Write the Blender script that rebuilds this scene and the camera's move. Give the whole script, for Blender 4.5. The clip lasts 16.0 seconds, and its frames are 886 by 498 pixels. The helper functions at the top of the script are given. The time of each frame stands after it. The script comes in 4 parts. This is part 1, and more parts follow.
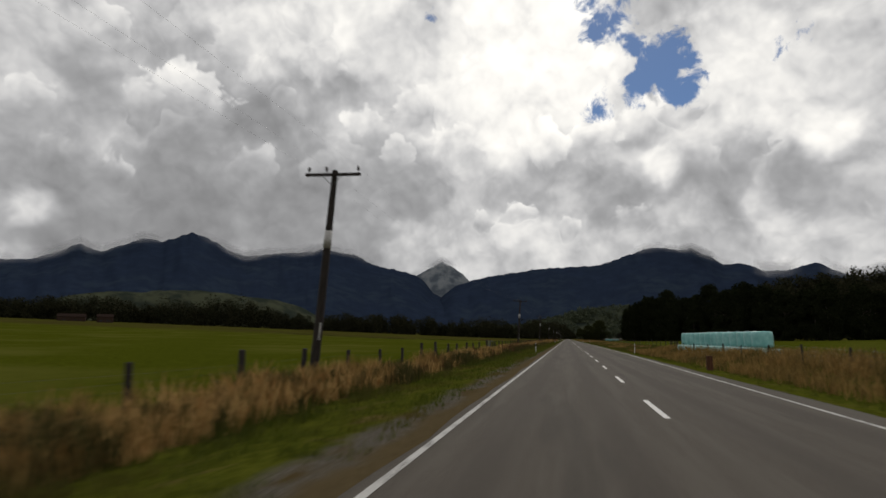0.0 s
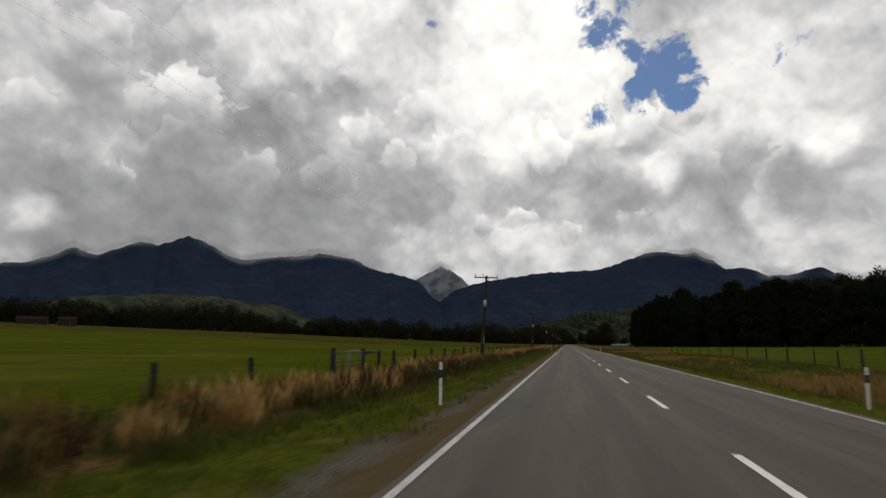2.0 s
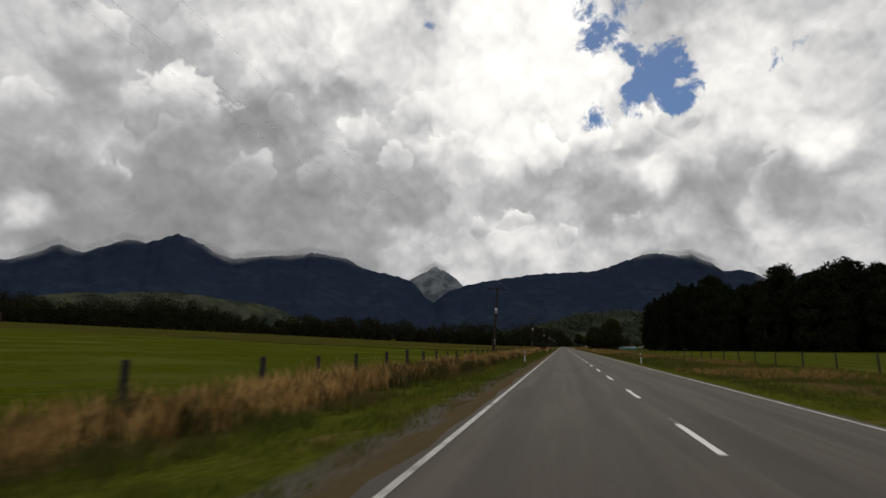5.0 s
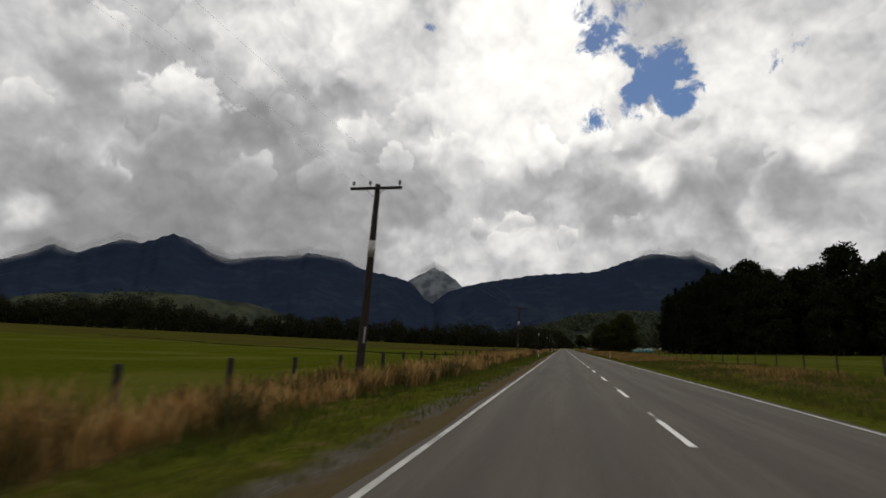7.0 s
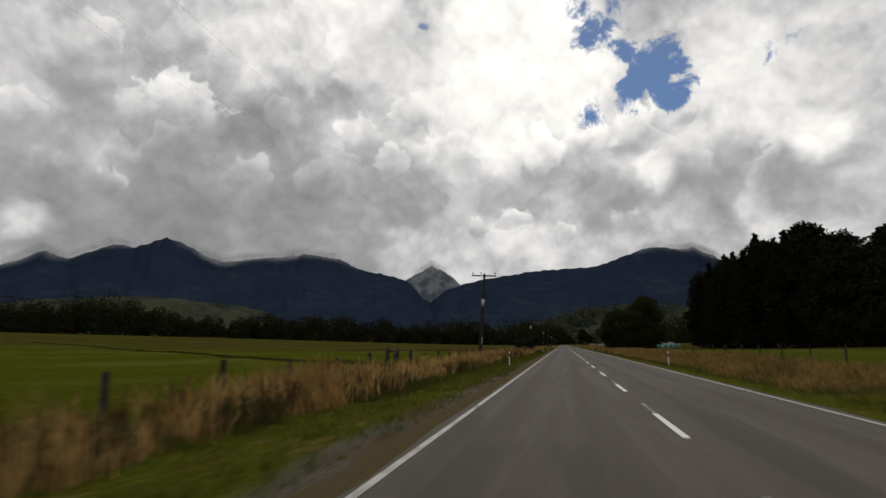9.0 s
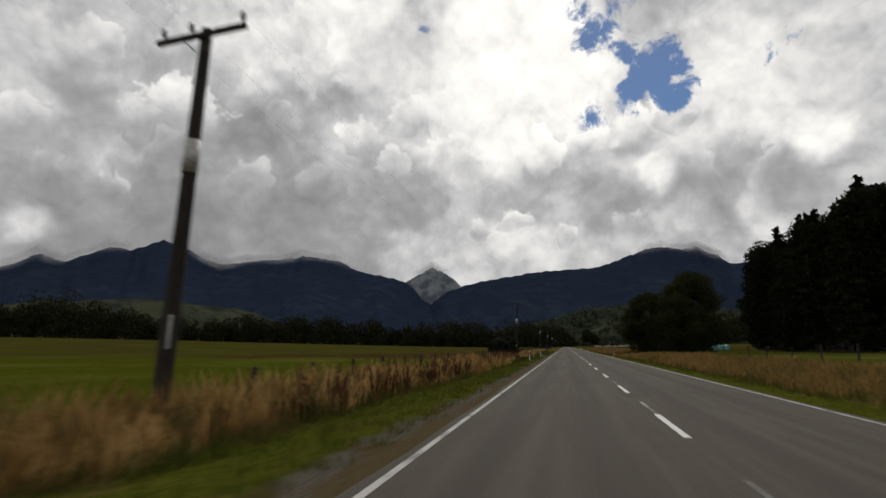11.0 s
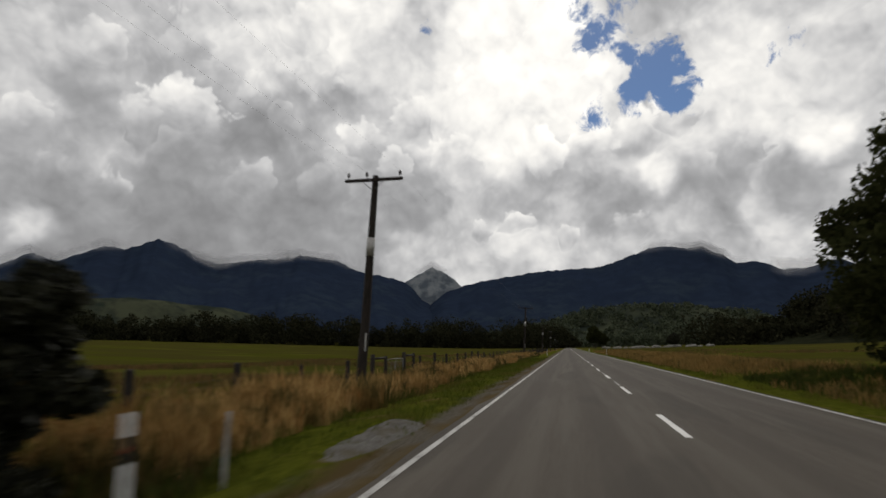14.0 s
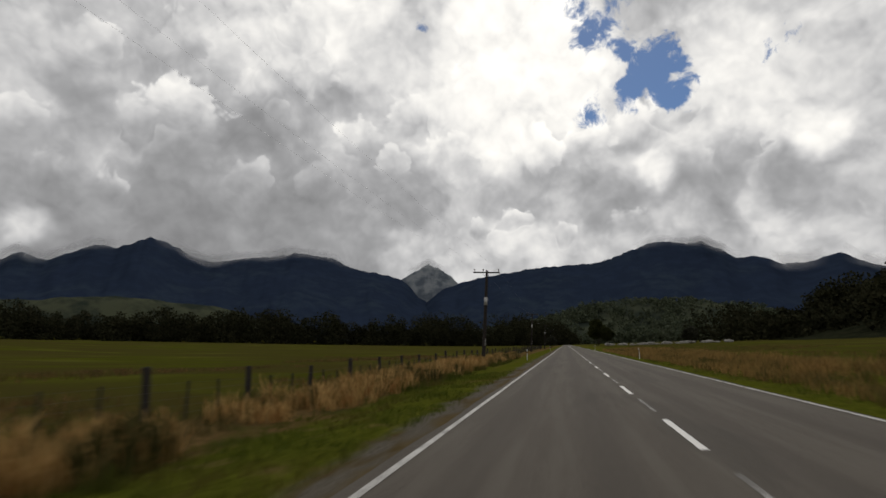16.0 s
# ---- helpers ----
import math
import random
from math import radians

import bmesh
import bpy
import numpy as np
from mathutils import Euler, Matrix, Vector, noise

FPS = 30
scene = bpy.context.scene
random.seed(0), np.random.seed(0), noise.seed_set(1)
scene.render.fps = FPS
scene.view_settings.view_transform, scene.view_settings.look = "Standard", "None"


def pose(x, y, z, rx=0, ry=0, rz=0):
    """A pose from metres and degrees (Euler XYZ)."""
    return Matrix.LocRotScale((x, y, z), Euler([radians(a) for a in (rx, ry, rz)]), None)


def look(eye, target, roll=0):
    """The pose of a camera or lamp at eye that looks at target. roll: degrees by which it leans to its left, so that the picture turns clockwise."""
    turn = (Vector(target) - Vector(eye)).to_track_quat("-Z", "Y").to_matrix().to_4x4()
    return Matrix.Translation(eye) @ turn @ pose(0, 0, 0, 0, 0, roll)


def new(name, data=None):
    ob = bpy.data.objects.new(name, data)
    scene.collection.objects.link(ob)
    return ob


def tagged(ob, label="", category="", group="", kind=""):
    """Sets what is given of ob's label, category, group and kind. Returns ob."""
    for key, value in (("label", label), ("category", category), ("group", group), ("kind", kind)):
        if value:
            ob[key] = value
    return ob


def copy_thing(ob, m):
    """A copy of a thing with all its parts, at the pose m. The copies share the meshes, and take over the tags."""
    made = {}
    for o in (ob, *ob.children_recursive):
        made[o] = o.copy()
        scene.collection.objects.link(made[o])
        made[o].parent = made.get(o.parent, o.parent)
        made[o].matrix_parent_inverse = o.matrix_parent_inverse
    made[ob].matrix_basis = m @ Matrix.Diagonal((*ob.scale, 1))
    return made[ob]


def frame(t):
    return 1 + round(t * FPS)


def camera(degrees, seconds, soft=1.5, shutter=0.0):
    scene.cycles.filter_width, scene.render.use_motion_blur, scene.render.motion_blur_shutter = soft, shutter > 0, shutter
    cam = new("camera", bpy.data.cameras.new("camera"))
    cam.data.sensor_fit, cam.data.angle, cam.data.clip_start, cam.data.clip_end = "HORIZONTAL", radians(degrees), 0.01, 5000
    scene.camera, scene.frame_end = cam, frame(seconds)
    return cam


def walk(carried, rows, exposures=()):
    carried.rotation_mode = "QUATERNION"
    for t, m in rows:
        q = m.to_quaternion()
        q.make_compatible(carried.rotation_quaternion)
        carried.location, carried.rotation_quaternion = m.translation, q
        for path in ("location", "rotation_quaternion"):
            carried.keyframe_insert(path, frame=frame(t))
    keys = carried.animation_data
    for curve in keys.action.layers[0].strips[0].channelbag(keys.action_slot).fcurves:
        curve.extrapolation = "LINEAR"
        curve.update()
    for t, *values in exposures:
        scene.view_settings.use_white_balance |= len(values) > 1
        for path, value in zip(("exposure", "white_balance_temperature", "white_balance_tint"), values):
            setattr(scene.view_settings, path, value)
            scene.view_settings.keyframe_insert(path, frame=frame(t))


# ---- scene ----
cam = camera(76.2, 16.0, soft=1.6, shutter=0.25)
# seconds, x, y, yaw, pitch, roll
EYE = 1.42
ROWS = [
    (0.0, -1.730, 0.00, 12.29, 8.87, 0.60),
    (0.5, -1.738, 12.07, 12.20, 8.91, 0.30),
    (1.0, -1.775, 24.02, 12.34, 8.97, 0.54),
    (1.5, -1.853, 35.91, 12.50, 9.37, 0.94),
    (2.0, -1.910, 47.78, 12.33, 9.37, 0.67),
    (2.5, -1.960, 59.68, 12.30, 9.58, 0.78),
    (3.0, -2.007, 71.63, 12.17, 9.43, 1.31),
    (3.5, -2.011, 83.64, 11.99, 9.59, 1.22),
    (4.0, -1.962, 95.73, 11.97, 9.61, 0.96),
    (6.5, -1.675, 157.35, 11.91, 9.42, 1.10),
    (7.0, -1.614, 169.85, 11.97, 9.68, 1.07),
    (7.5, -1.554, 182.39, 11.86, 9.67, 0.44),
    (8.0, -1.537, 194.95, 11.80, 9.69, 0.10),
    (8.5, -1.540, 207.52, 11.81, 9.50, 0.15),
    (9.0, -1.532, 220.09, 11.81, 9.59, -0.24),
    (11.5, -1.534, 282.84, 11.99, 9.89, -0.49),
    (12.0, -1.537, 295.37, 12.13, 9.90, -0.08),
    (12.5, -1.568, 307.91, 12.14, 9.95, -0.52),
    (13.0, -1.594, 320.48, 12.03, 9.64, -0.45),
    (13.5, -1.571, 333.08, 12.21, 9.77, -0.35),
    (14.0, -1.548, 345.75, 12.18, 9.93, -0.46),
    (14.5, -1.588, 358.51, 12.04, 9.84, -0.90),
    (15.0, -1.607, 371.37, 12.00, 9.40, -0.67),
    (15.5, -1.550, 384.37, 11.92, 9.47, -0.57),
    (16.0, -1.485, 397.54, 11.96, 9.71, -0.85),
]
walk(cam, [(t, pose(x, y, EYE, 0, 0, yaw) @ pose(0, 0, 0, 90 + pitch, 0, 0) @ pose(0, 0, 0, 0, 0, roll)) for t, x, y, yaw, pitch, roll in ROWS])

# ---- world, sun ----
SUN_EL, SUN_AZ = radians(42), radians(4)
SUN_DIR = Vector((math.sin(SUN_AZ) * math.cos(SUN_EL), math.cos(SUN_AZ) * math.cos(SUN_EL), math.sin(SUN_EL)))


class Nodes:
    """Short forms for building node trees."""

    def __init__(self, tree):
        self.tree = tree
        tree.nodes.clear()

    def add(self, kind, operation=None):
        n = self.tree.nodes.new(kind)
        if operation:
            n.operation = operation
        return n

    def put(self, socket, value):
        if isinstance(value, bpy.types.NodeSocket):
            self.tree.links.new(value, socket)
        else:
            socket.default_value = value

    def math(self, op, a, b=0.0, c=None, clamp=False):
        n = self.add("ShaderNodeMath", op)
        n.use_clamp = clamp
        self.put(n.inputs[0], a)
        self.put(n.inputs[1], b)
        if c is not None:
            self.put(n.inputs[2], c)
        return n.outputs[0]

    def vec(self, op, a, b=(0, 0, 0), scale=None):
        n = self.add("ShaderNodeVectorMath", operation=op)
        self.put(n.inputs[0], a)
        self.put(n.inputs[1], b)
        if scale is not None:
            self.put(n.inputs["Scale"], scale)
        return n.outputs["Value"] if op in ("DISTANCE", "LENGTH", "DOT_PRODUCT") else n.outputs["Vector"]

    def noise(self, vector, scale, detail=4.0, rough=0.55, distort=0.0):
        n = self.add("ShaderNodeTexNoise")
        self.put(n.inputs["Vector"], vector)
        self.put(n.inputs["Scale"], scale)
        self.put(n.inputs["Detail"], detail)
        self.put(n.inputs["Roughness"], rough)
        self.put(n.inputs["Distortion"], distort)
        return n.outputs["Fac"]

    def range(self, value, a, b, c=0.0, d=1.0, smooth=True):
        n = self.add("ShaderNodeMapRange")
        n.interpolation_type = "SMOOTHSTEP" if smooth else "LINEAR"
        for i, v in enumerate((value, a, b, c, d)):
            self.put(n.inputs[i], v)
        return n.outputs[0]

    def mix(self, fac, a, b, blend="MIX"):
        n = self.add("ShaderNodeMix")
        n.data_type, n.blend_type = "RGBA", blend
        self.put(n.inputs[0], fac)
        for socket, v in ((n.inputs[6], a), (n.inputs[7], b)):
            self.put(socket, v if isinstance(v, bpy.types.NodeSocket) else (*v, 1))
        return n.outputs[2]


def sky():
    world = bpy.data.worlds.new("sky")
    scene.world = world
    world.use_nodes = True
    g = Nodes(world.node_tree)
    d = g.add("ShaderNodeTexCoord").outputs["Generated"]
    clear = g.add("ShaderNodeTexSky")
    clear.sky_type, clear.sun_disc, clear.sun_elevation, clear.sun_rotation = "NISHITA", False, SUN_EL, SUN_AZ
    clear.altitude, clear.dust_density, clear.ozone_density = 300, 0.2, 4.0
    blue = g.vec("MULTIPLY", clear.outputs[0], (0.047, 0.052, 0.058))

    def stir(at, scale, detail, amount):
        w = g.add("ShaderNodeTexNoise")
        g.put(w.inputs["Vector"], at)
        w.inputs["Scale"].default_value, w.inputs["Detail"].default_value = scale, detail
        return g.vec("SCALE", g.vec("SUBTRACT", w.outputs["Color"], (0.5, 0.5, 0.5)), scale=amount)

    def spot(az, el):
        az, el = radians(az), radians(el)
        return (math.sin(az) * math.cos(el), math.cos(az) * math.cos(el), math.sin(el))

    def blend(fac, a, b):
        m = g.add("ShaderNodeMix")
        g.put(m.inputs[0], fac)
        g.put(m.inputs[2], a)
        g.put(m.inputs[3], b)
        return m.outputs[0]

    # the vapour is torn at three sizes
    p = g.vec("ADD", g.vec("ADD", d, stir(d, 9.0, 2, 0.060)), stir(d, 24.0, 2, 0.036))
    tone = g.math("ADD", 0.50, g.math("MULTIPLY", g.math("SUBTRACT", g.noise(p, 4.5, 4, 0.5), 0.5), 0.8))
    for az, el, radius, shine in SOFT_BANKS + BRIGHT_BANKS + SIDE_BANKS:
        cover = g.range(g.vec("DISTANCE", p, spot(az, el)), radius * 1.25, radius * 0.45, 0.0, 0.92)
        tone = blend(cover, tone, shine)

    # cauliflower heads: crisp crowns that dissolve towards their feet
    v = g.add("ShaderNodeTexVoronoi")
    v.feature = "SMOOTH_F1"
    curl = g.vec("ADD", p, stir(d, 60.0, 3, 0.012))
    g.put(v.inputs["Vector"], curl)
    v.inputs["Scale"].default_value, v.inputs["Smoothness"].default_value = 24.0, 0.4
    v.inputs["Detail"].default_value, v.inputs["Roughness"].default_value = 2.0, 0.5
    lump = g.math("SUBTRACT", v.outputs["Distance"], 0.40)
    high = g.add("ShaderNodeSeparateXYZ")
    g.put(high.inputs[0], p)
    for az, el, radius, crown, foot in HEADS + LOW_HEADS:
        c = spot(az, el)
        away = g.math("ADD", g.vec("DISTANCE", p, c), g.math("MULTIPLY", lump, radius * 0.55))
        body = g.range(high.outputs[2], c[2] - radius * 0.95, c[2] - radius * 0.10)
        cover = g.math("MULTIPLY", g.range(away, radius * 1.04, radius * 0.84, 0.0, 0.92), body)
        own = g.range(high.outputs[2], c[2] - radius * 0.6, c[2] + radius * 0.75, foot, crown)
        tone = blend(cover, tone, own)
    # billows shaded from above at two sizes
    low = g.vec("ADD", d, stir(d, 7.0, 3, 0.05))
    relief = g.math("SUBTRACT", g.noise(low, 12.0, 3, 0.5), g.noise(g.vec("ADD", low, (0.003, 0.0, 0.018)), 12.0, 3, 0.5))
    fine = g.math("SUBTRACT", g.noise(p, 30.0, 3, 0.5), g.noise(g.vec("ADD", p, (0.001, 0.0, 0.008)), 30.0, 3, 0.5))
    shade = g.math("ADD", g.math("MULTIPLY", relief, 0.90), g.math("SUBTRACT", g.math("MULTIPLY", fine, 0.20), g.math("MULTIPLY", lump, 0.20)))
    tone = g.math("MULTIPLY", tone, g.math("ADD", 1.0, shade))
    # thick vapour greys quickly, thin vapour glares
    glare = g.add("ShaderNodeFloatCurve")
    for at, level in ((0.20, 0.20), (0.36, 0.345), (0.52, 0.56), (0.66, 0.745), (0.82, 0.90)):
        glare.mapping.curves[0].points.new(at, level)
    glare.mapping.update()
    g.put(glare.inputs["Value"], tone)
    tint = g.mix(g.range(tone, 0.30, 0.85), (1.0, 1.0, 1.015), (1.0, 0.975, 0.925))
    cloud = g.vec("SCALE", tint, scale=g.math("MULTIPLY", glare.outputs[0], 1.12))

    # ragged gaps of blue
    gap = 0.0
    for az, el, radius, gain in GAPS:
        gap = g.math("MAXIMUM", gap, g.range(g.vec("DISTANCE", g.vec("ADD", d, stir(d, 20.0, 3, 0.03)), spot(az, el)), radius * 1.5, radius * 0.2, 0.0, gain, False))
    torn = g.math("ADD", gap, g.math("MULTIPLY", g.math("SUBTRACT", g.noise(p, 26, 7, 0.62), 0.5), 1.7))
    torn = g.math("MULTIPLY", torn, g.range(gap, 0.0, 0.2))
    col = g.mix(g.range(torn, 0.34, 0.62), cloud, blue)
    # below the horizon the world is dark ground
    z = g.add("ShaderNodeSeparateXYZ")
    g.put(z.inputs[0], d)
    col = g.mix(g.range(z.outputs[2], -0.02, 0.0), (0.05, 0.055, 0.03), col)
    back = g.add("ShaderNodeBackground")
    g.put(back.inputs[0], col)
    back.inputs[1].default_value = 1.0
    out = g.add("ShaderNodeOutputWorld")
    g.put(out.inputs[0], back.outputs[0])


# bearing and height in degrees, angular radius, brightness
SOFT_BANKS = [(-50.1, 25.7, 0.101, 0.55), (-46.6, 20.5, 0.059, 0.34), (-49.9, 18.9, 0.053, 0.60), (-39.6, 28.5, 0.125, 0.49), (-30.1, 29.2, 0.111, 0.72), (-22.0, 32.1, 0.096, 0.85), (-17.0, 27.9, 0.083, 0.62), (-25.2, 22.7, 0.088, 0.43), (-48.8, 14.7, 0.087, 0.38), (-43.3, 13.5, 0.055, 0.47), (-37.0, 14.5, 0.103, 0.33), (-29.8, 15.2, 0.055, 0.47), (-46.7, 9.9, 0.090, 0.29), (-38.1, 10.8, 0.102, 0.27), (-26.9, 11.6, 0.123, 0.29), (-19.6, 10.2, 0.089, 0.35), (-49.5, 10.2, 0.040, 0.60), (-20.4, 19.5, 0.067, 0.63), (-18.0, 15.9, 0.088, 0.38)]
BRIGHT_BANKS = [(-12.7, 23.2, 0.086, 0.76), (-13.3, 29.5, 0.036, 0.45), (-4.7, 29.4, 0.136, 0.96), (1.8, 26.3, 0.099, 0.97), (-6.1, 19.9, 0.087, 0.90), (-7.3, 15.1, 0.059, 0.50), (-2.1, 15.5, 0.073, 0.43), (1.3, 13.4, 0.058, 0.48), (-5.1, 11.1, 0.045, 0.70), (-12.0, 10.3, 0.050, 0.55), (-1.1, 9.6, 0.058, 0.66), (3.9, 10.5, 0.076, 0.55), (6.4, 16.9, 0.064, 0.55), (5.1, 13.5, 0.065, 0.38), (10.1, 16.6, 0.031, 0.81), (14.4, 14.5, 0.068, 0.33), (13.7, 18.7, 0.059, 0.61), (18.5, 11.0, 0.040, 0.67), (21.6, 14.0, 0.069, 0.37)]
SIDE_BANKS = [(23.2, 17.6, 0.052, 0.96), (25.8, 12.4, 0.057, 0.49), (24.3, 8.4, 0.051, 0.55), (11.2, 11.1, 0.062, 0.51), (18.4, 22.8, 0.125, 0.78), (26.0, 25.0, 0.110, 0.61), (-15.5, 8.6, 0.060, 0.51), (-9.1, 8.0, 0.060, 0.61)]
# bearing, height, radius, brightness of the crown and of the foot
HEADS = [(-38.2, 22.4, 0.078, 0.90, 0.38), (-32.4, 24.4, 0.040, 0.72, 0.40), (-29.8, 22.7, 0.030, 0.61, 0.35), (-41.4, 19.7, 0.048, 0.54, 0.30), (-50.0, 18.4, 0.042, 0.69, 0.38), (-20.4, 20.6, 0.050, 0.76, 0.40), (-15.7, 22.4, 0.058, 0.82, 0.46), (-25.3, 26.3, 0.054, 0.76, 0.50), (-10.9, 19.4, 0.059, 0.97, 0.51), (7.9, 20.2, 0.064, 0.97, 0.41), (11.6, 20.8, 0.041, 0.89, 0.43), (3.2, 19.9, 0.056, 0.97, 0.49), (-1.4, 19.1, 0.057, 0.99, 0.55), (-7.7, 12.0, 0.034, 0.70, 0.40), (-4.7, 12.8, 0.039, 0.80, 0.46), (0.6, 10.7, 0.035, 0.70, 0.43), (16.5, 17.3, 0.058, 0.72, 0.35), (-43.4, 14.2, 0.041, 0.53, 0.30)]
LOW_HEADS = [(-30.9, 15.7, 0.044, 0.48, 0.32), (-24.9, 15.6, 0.057, 0.43, 0.29), (-16.8, 17.6, 0.051, 0.61, 0.34), (7.1, 11.4, 0.041, 0.65, 0.40), (-47.6, 14.5, 0.044, 0.45, 0.30), (-38.1, 27.9, 0.064, 0.61, 0.41), (-46.3, 25.4, 0.058, 0.65, 0.43), (-26.7, 30.2, 0.061, 0.85, 0.55), (-6.6, 25.8, 0.075, 1.05, 0.84), (0.2, 30.0, 0.071, 1.05, 0.87), (3.5, 25.1, 0.045, 1.05, 0.84)]
# bearing, height, radius, openness
GAPS = [(10.1, 25.3, 0.053, 1.00), (7.9, 24.1, 0.039, 0.90), (7.2, 27.2, 0.034, 0.75), (11.8, 23.3, 0.038, 0.85), (4.6, 29.5, 0.043, 0.60), (3.8, 31.6, 0.038, 0.50), (7.0, 31.4, 0.033, 0.60), (3.1, 22.6, 0.041, 0.50), (-13.6, 31.0, 0.022, 0.45), (21.8, 24.9, 0.044, 0.30)]
sky()
sun_data = bpy.data.lights.new("sun", "SUN")
sun_data.energy, sun_data.angle, sun_data.color = 0.6, radians(14), (1.0, 0.96, 0.90)
sun = new("sun", sun_data)
sun.matrix_basis = look((0, 0, 300), Vector((0, 0, 300)) - SUN_DIR)

# ---- materials ----
def material(name, build, rough=0.8, bump=None, metal=0.0, spec=0.3, extra=None):
    """build(g, place) gives the colour socket; bump(g, place) a height socket and its metres."""
    m = bpy.data.materials.new(name)
    m.use_nodes = True
    g = Nodes(m.node_tree)
    place = g.add("ShaderNodeTexCoord").outputs["Object"]
    shade = g.add("ShaderNodeBsdfPrincipled")
    col = build(g, place)
    g.put(shade.inputs["Base Color"], col if isinstance(col, bpy.types.NodeSocket) else (*col, 1))
    r = rough(g, place) if callable(rough) else rough
    g.put(shade.inputs["Roughness"], r)
    shade.inputs["Metallic"].default_value = metal
    shade.inputs["Specular IOR Level"].default_value = spec
    if bump:
        height, depth = bump(g, place)
        b = g.add("ShaderNodeBump")
        g.put(b.inputs["Height"], height)
        b.inputs["Distance"].default_value = depth
        g.put(shade.inputs["Normal"], b.outputs[0])
    surface = shade.outputs[0]
    if extra:
        surface = extra(g, place, col, surface)
    out = g.add("ShaderNodeOutputMaterial")
    g.put(out.inputs[0], surface)
    return m


def speckled(a, b, scale, rough_scale=None, c=None):
    """Two tones by fine noise, a third by broad noise."""
    def build(g, place):
        col = g.mix(g.range(g.noise(place, scale, 6, 0.65), 0.35, 0.65), a, b)
        if c:
            col = g.mix(g.range(g.noise(place, rough_scale or scale * 0.1, 4), 0.45, 0.7), col, c)
        return col
    return build


def by_island(a, b, c=None):
    """A tone for each blade or leaf."""
    def build(g, place):
        r = g.add("ShaderNodeNewGeometry").outputs["Random Per Island"]
        col = g.mix(r, a, b)
        if c:
            col = g.mix(g.range(g.noise(place, 0.35, 3), 0.45, 0.68), col, c)
        return col
    return build


def leafy(share):
    """Lets part of the light through a leaf."""
    def extra(g, place, col, surface):
        t = g.add("ShaderNodeBsdfTranslucent")
        g.put(t.inputs[0], col)
        m = g.add("ShaderNodeMixShader")
        m.inputs[0].default_value = share
        g.put(m.inputs[1], surface)
        g.put(m.inputs[2], t.outputs[0])
        return m.outputs[0]
    return extra


def ground_colour(g, place):
    s = g.add("ShaderNodeSeparateXYZ")
    g.put(s.inputs[0], place)
    wob = g.math("MULTIPLY", g.math("SUBTRACT", g.noise(place, 0.5, 5, 0.6), 0.5), 1.5)
    side = g.math("ADD", g.math("ABSOLUTE", s.outputs[0]), wob)
    side = g.math("ADD", side, g.range(s.outputs[0], 3.0, 3.6, 0.0, 0.55))
    # the turf creeps nearer to the seal further along
    side = g.math("ADD", side, g.range(s.outputs[1], 255, 320, 0.0, 0.35))
    gravel = g.mix(g.range(g.noise(place, 24, 4, 0.6), 0.35, 0.65), (0.062, 0.054, 0.042), (0.155, 0.138, 0.110))
    gravel = g.mix(g.range(g.noise(g.vec("MULTIPLY", place, (1.0, 0.3, 1.0)), 1.3, 4), 0.48, 0.64), gravel, (0.080, 0.058, 0.026))
    gravel = g.mix(g.range(side, 4.05, 4.5), g.mix(g.noise(place, 9, 4), (0.070, 0.052, 0.026), (0.13, 0.098, 0.052)), gravel)
    verge = g.mix(g.range(g.noise(place, 5, 6, 0.7), 0.35, 0.65), (0.046, 0.053, 0.006), (0.092, 0.098, 0.013))
    verge = g.mix(g.range(g.noise(place, 0.8, 4), 0.55, 0.72), verge, (0.13, 0.095, 0.035))
    straw = g.mix(g.range(g.noise(place, 6, 6, 0.7), 0.35, 0.65), (0.055, 0.040, 0.015), (0.15, 0.095, 0.038))
    straw = g.mix(g.range(g.noise(place, 0.4, 4), 0.52, 0.70), straw, (0.045, 0.05, 0.012))
    field = g.mix(g.range(g.noise(place, 1.8, 6, 0.7), 0.35, 0.65), (0.041, 0.050, 0.004), (0.070, 0.079, 0.007))
    field = g.mix(g.range(g.noise(place, 0.035, 5, 0.6), 0.46, 0.66), field, (0.086, 0.088, 0.015))
    # rank, browner pasture further along
    stretch = g.vec("MULTIPLY", place, (0.25, 1.0, 1.0))
    rank = g.math("MULTIPLY", g.range(s.outputs[1], 330, 400), g.range(g.noise(stretch, 0.07, 6, 0.65), 0.32, 0.58))
    field = g.mix(rank, field, (0.052, 0.045, 0.012))
    col = g.mix(g.range(side, 4.65, 5.15), gravel, verge)
    dry = g.math("MULTIPLY", g.range(side, 8.1, 8.8), g.math("MAXIMUM", g.range(s.outputs[0], 2.0, 0.0), g.range(g.noise(g.vec("MULTIPLY", place, (1.0, 0.35, 1.0)), 0.28, 4), 0.45, 0.62)))
    col = g.mix(dry, col, straw)
    return g.mix(g.range(side, 11.3, 12.4), col, field)


M_GROUND = material("ground", ground_colour, 0.95,
                    lambda g, p: (g.noise(p, 9, 6, 0.7), 0.05), spec=0.0)


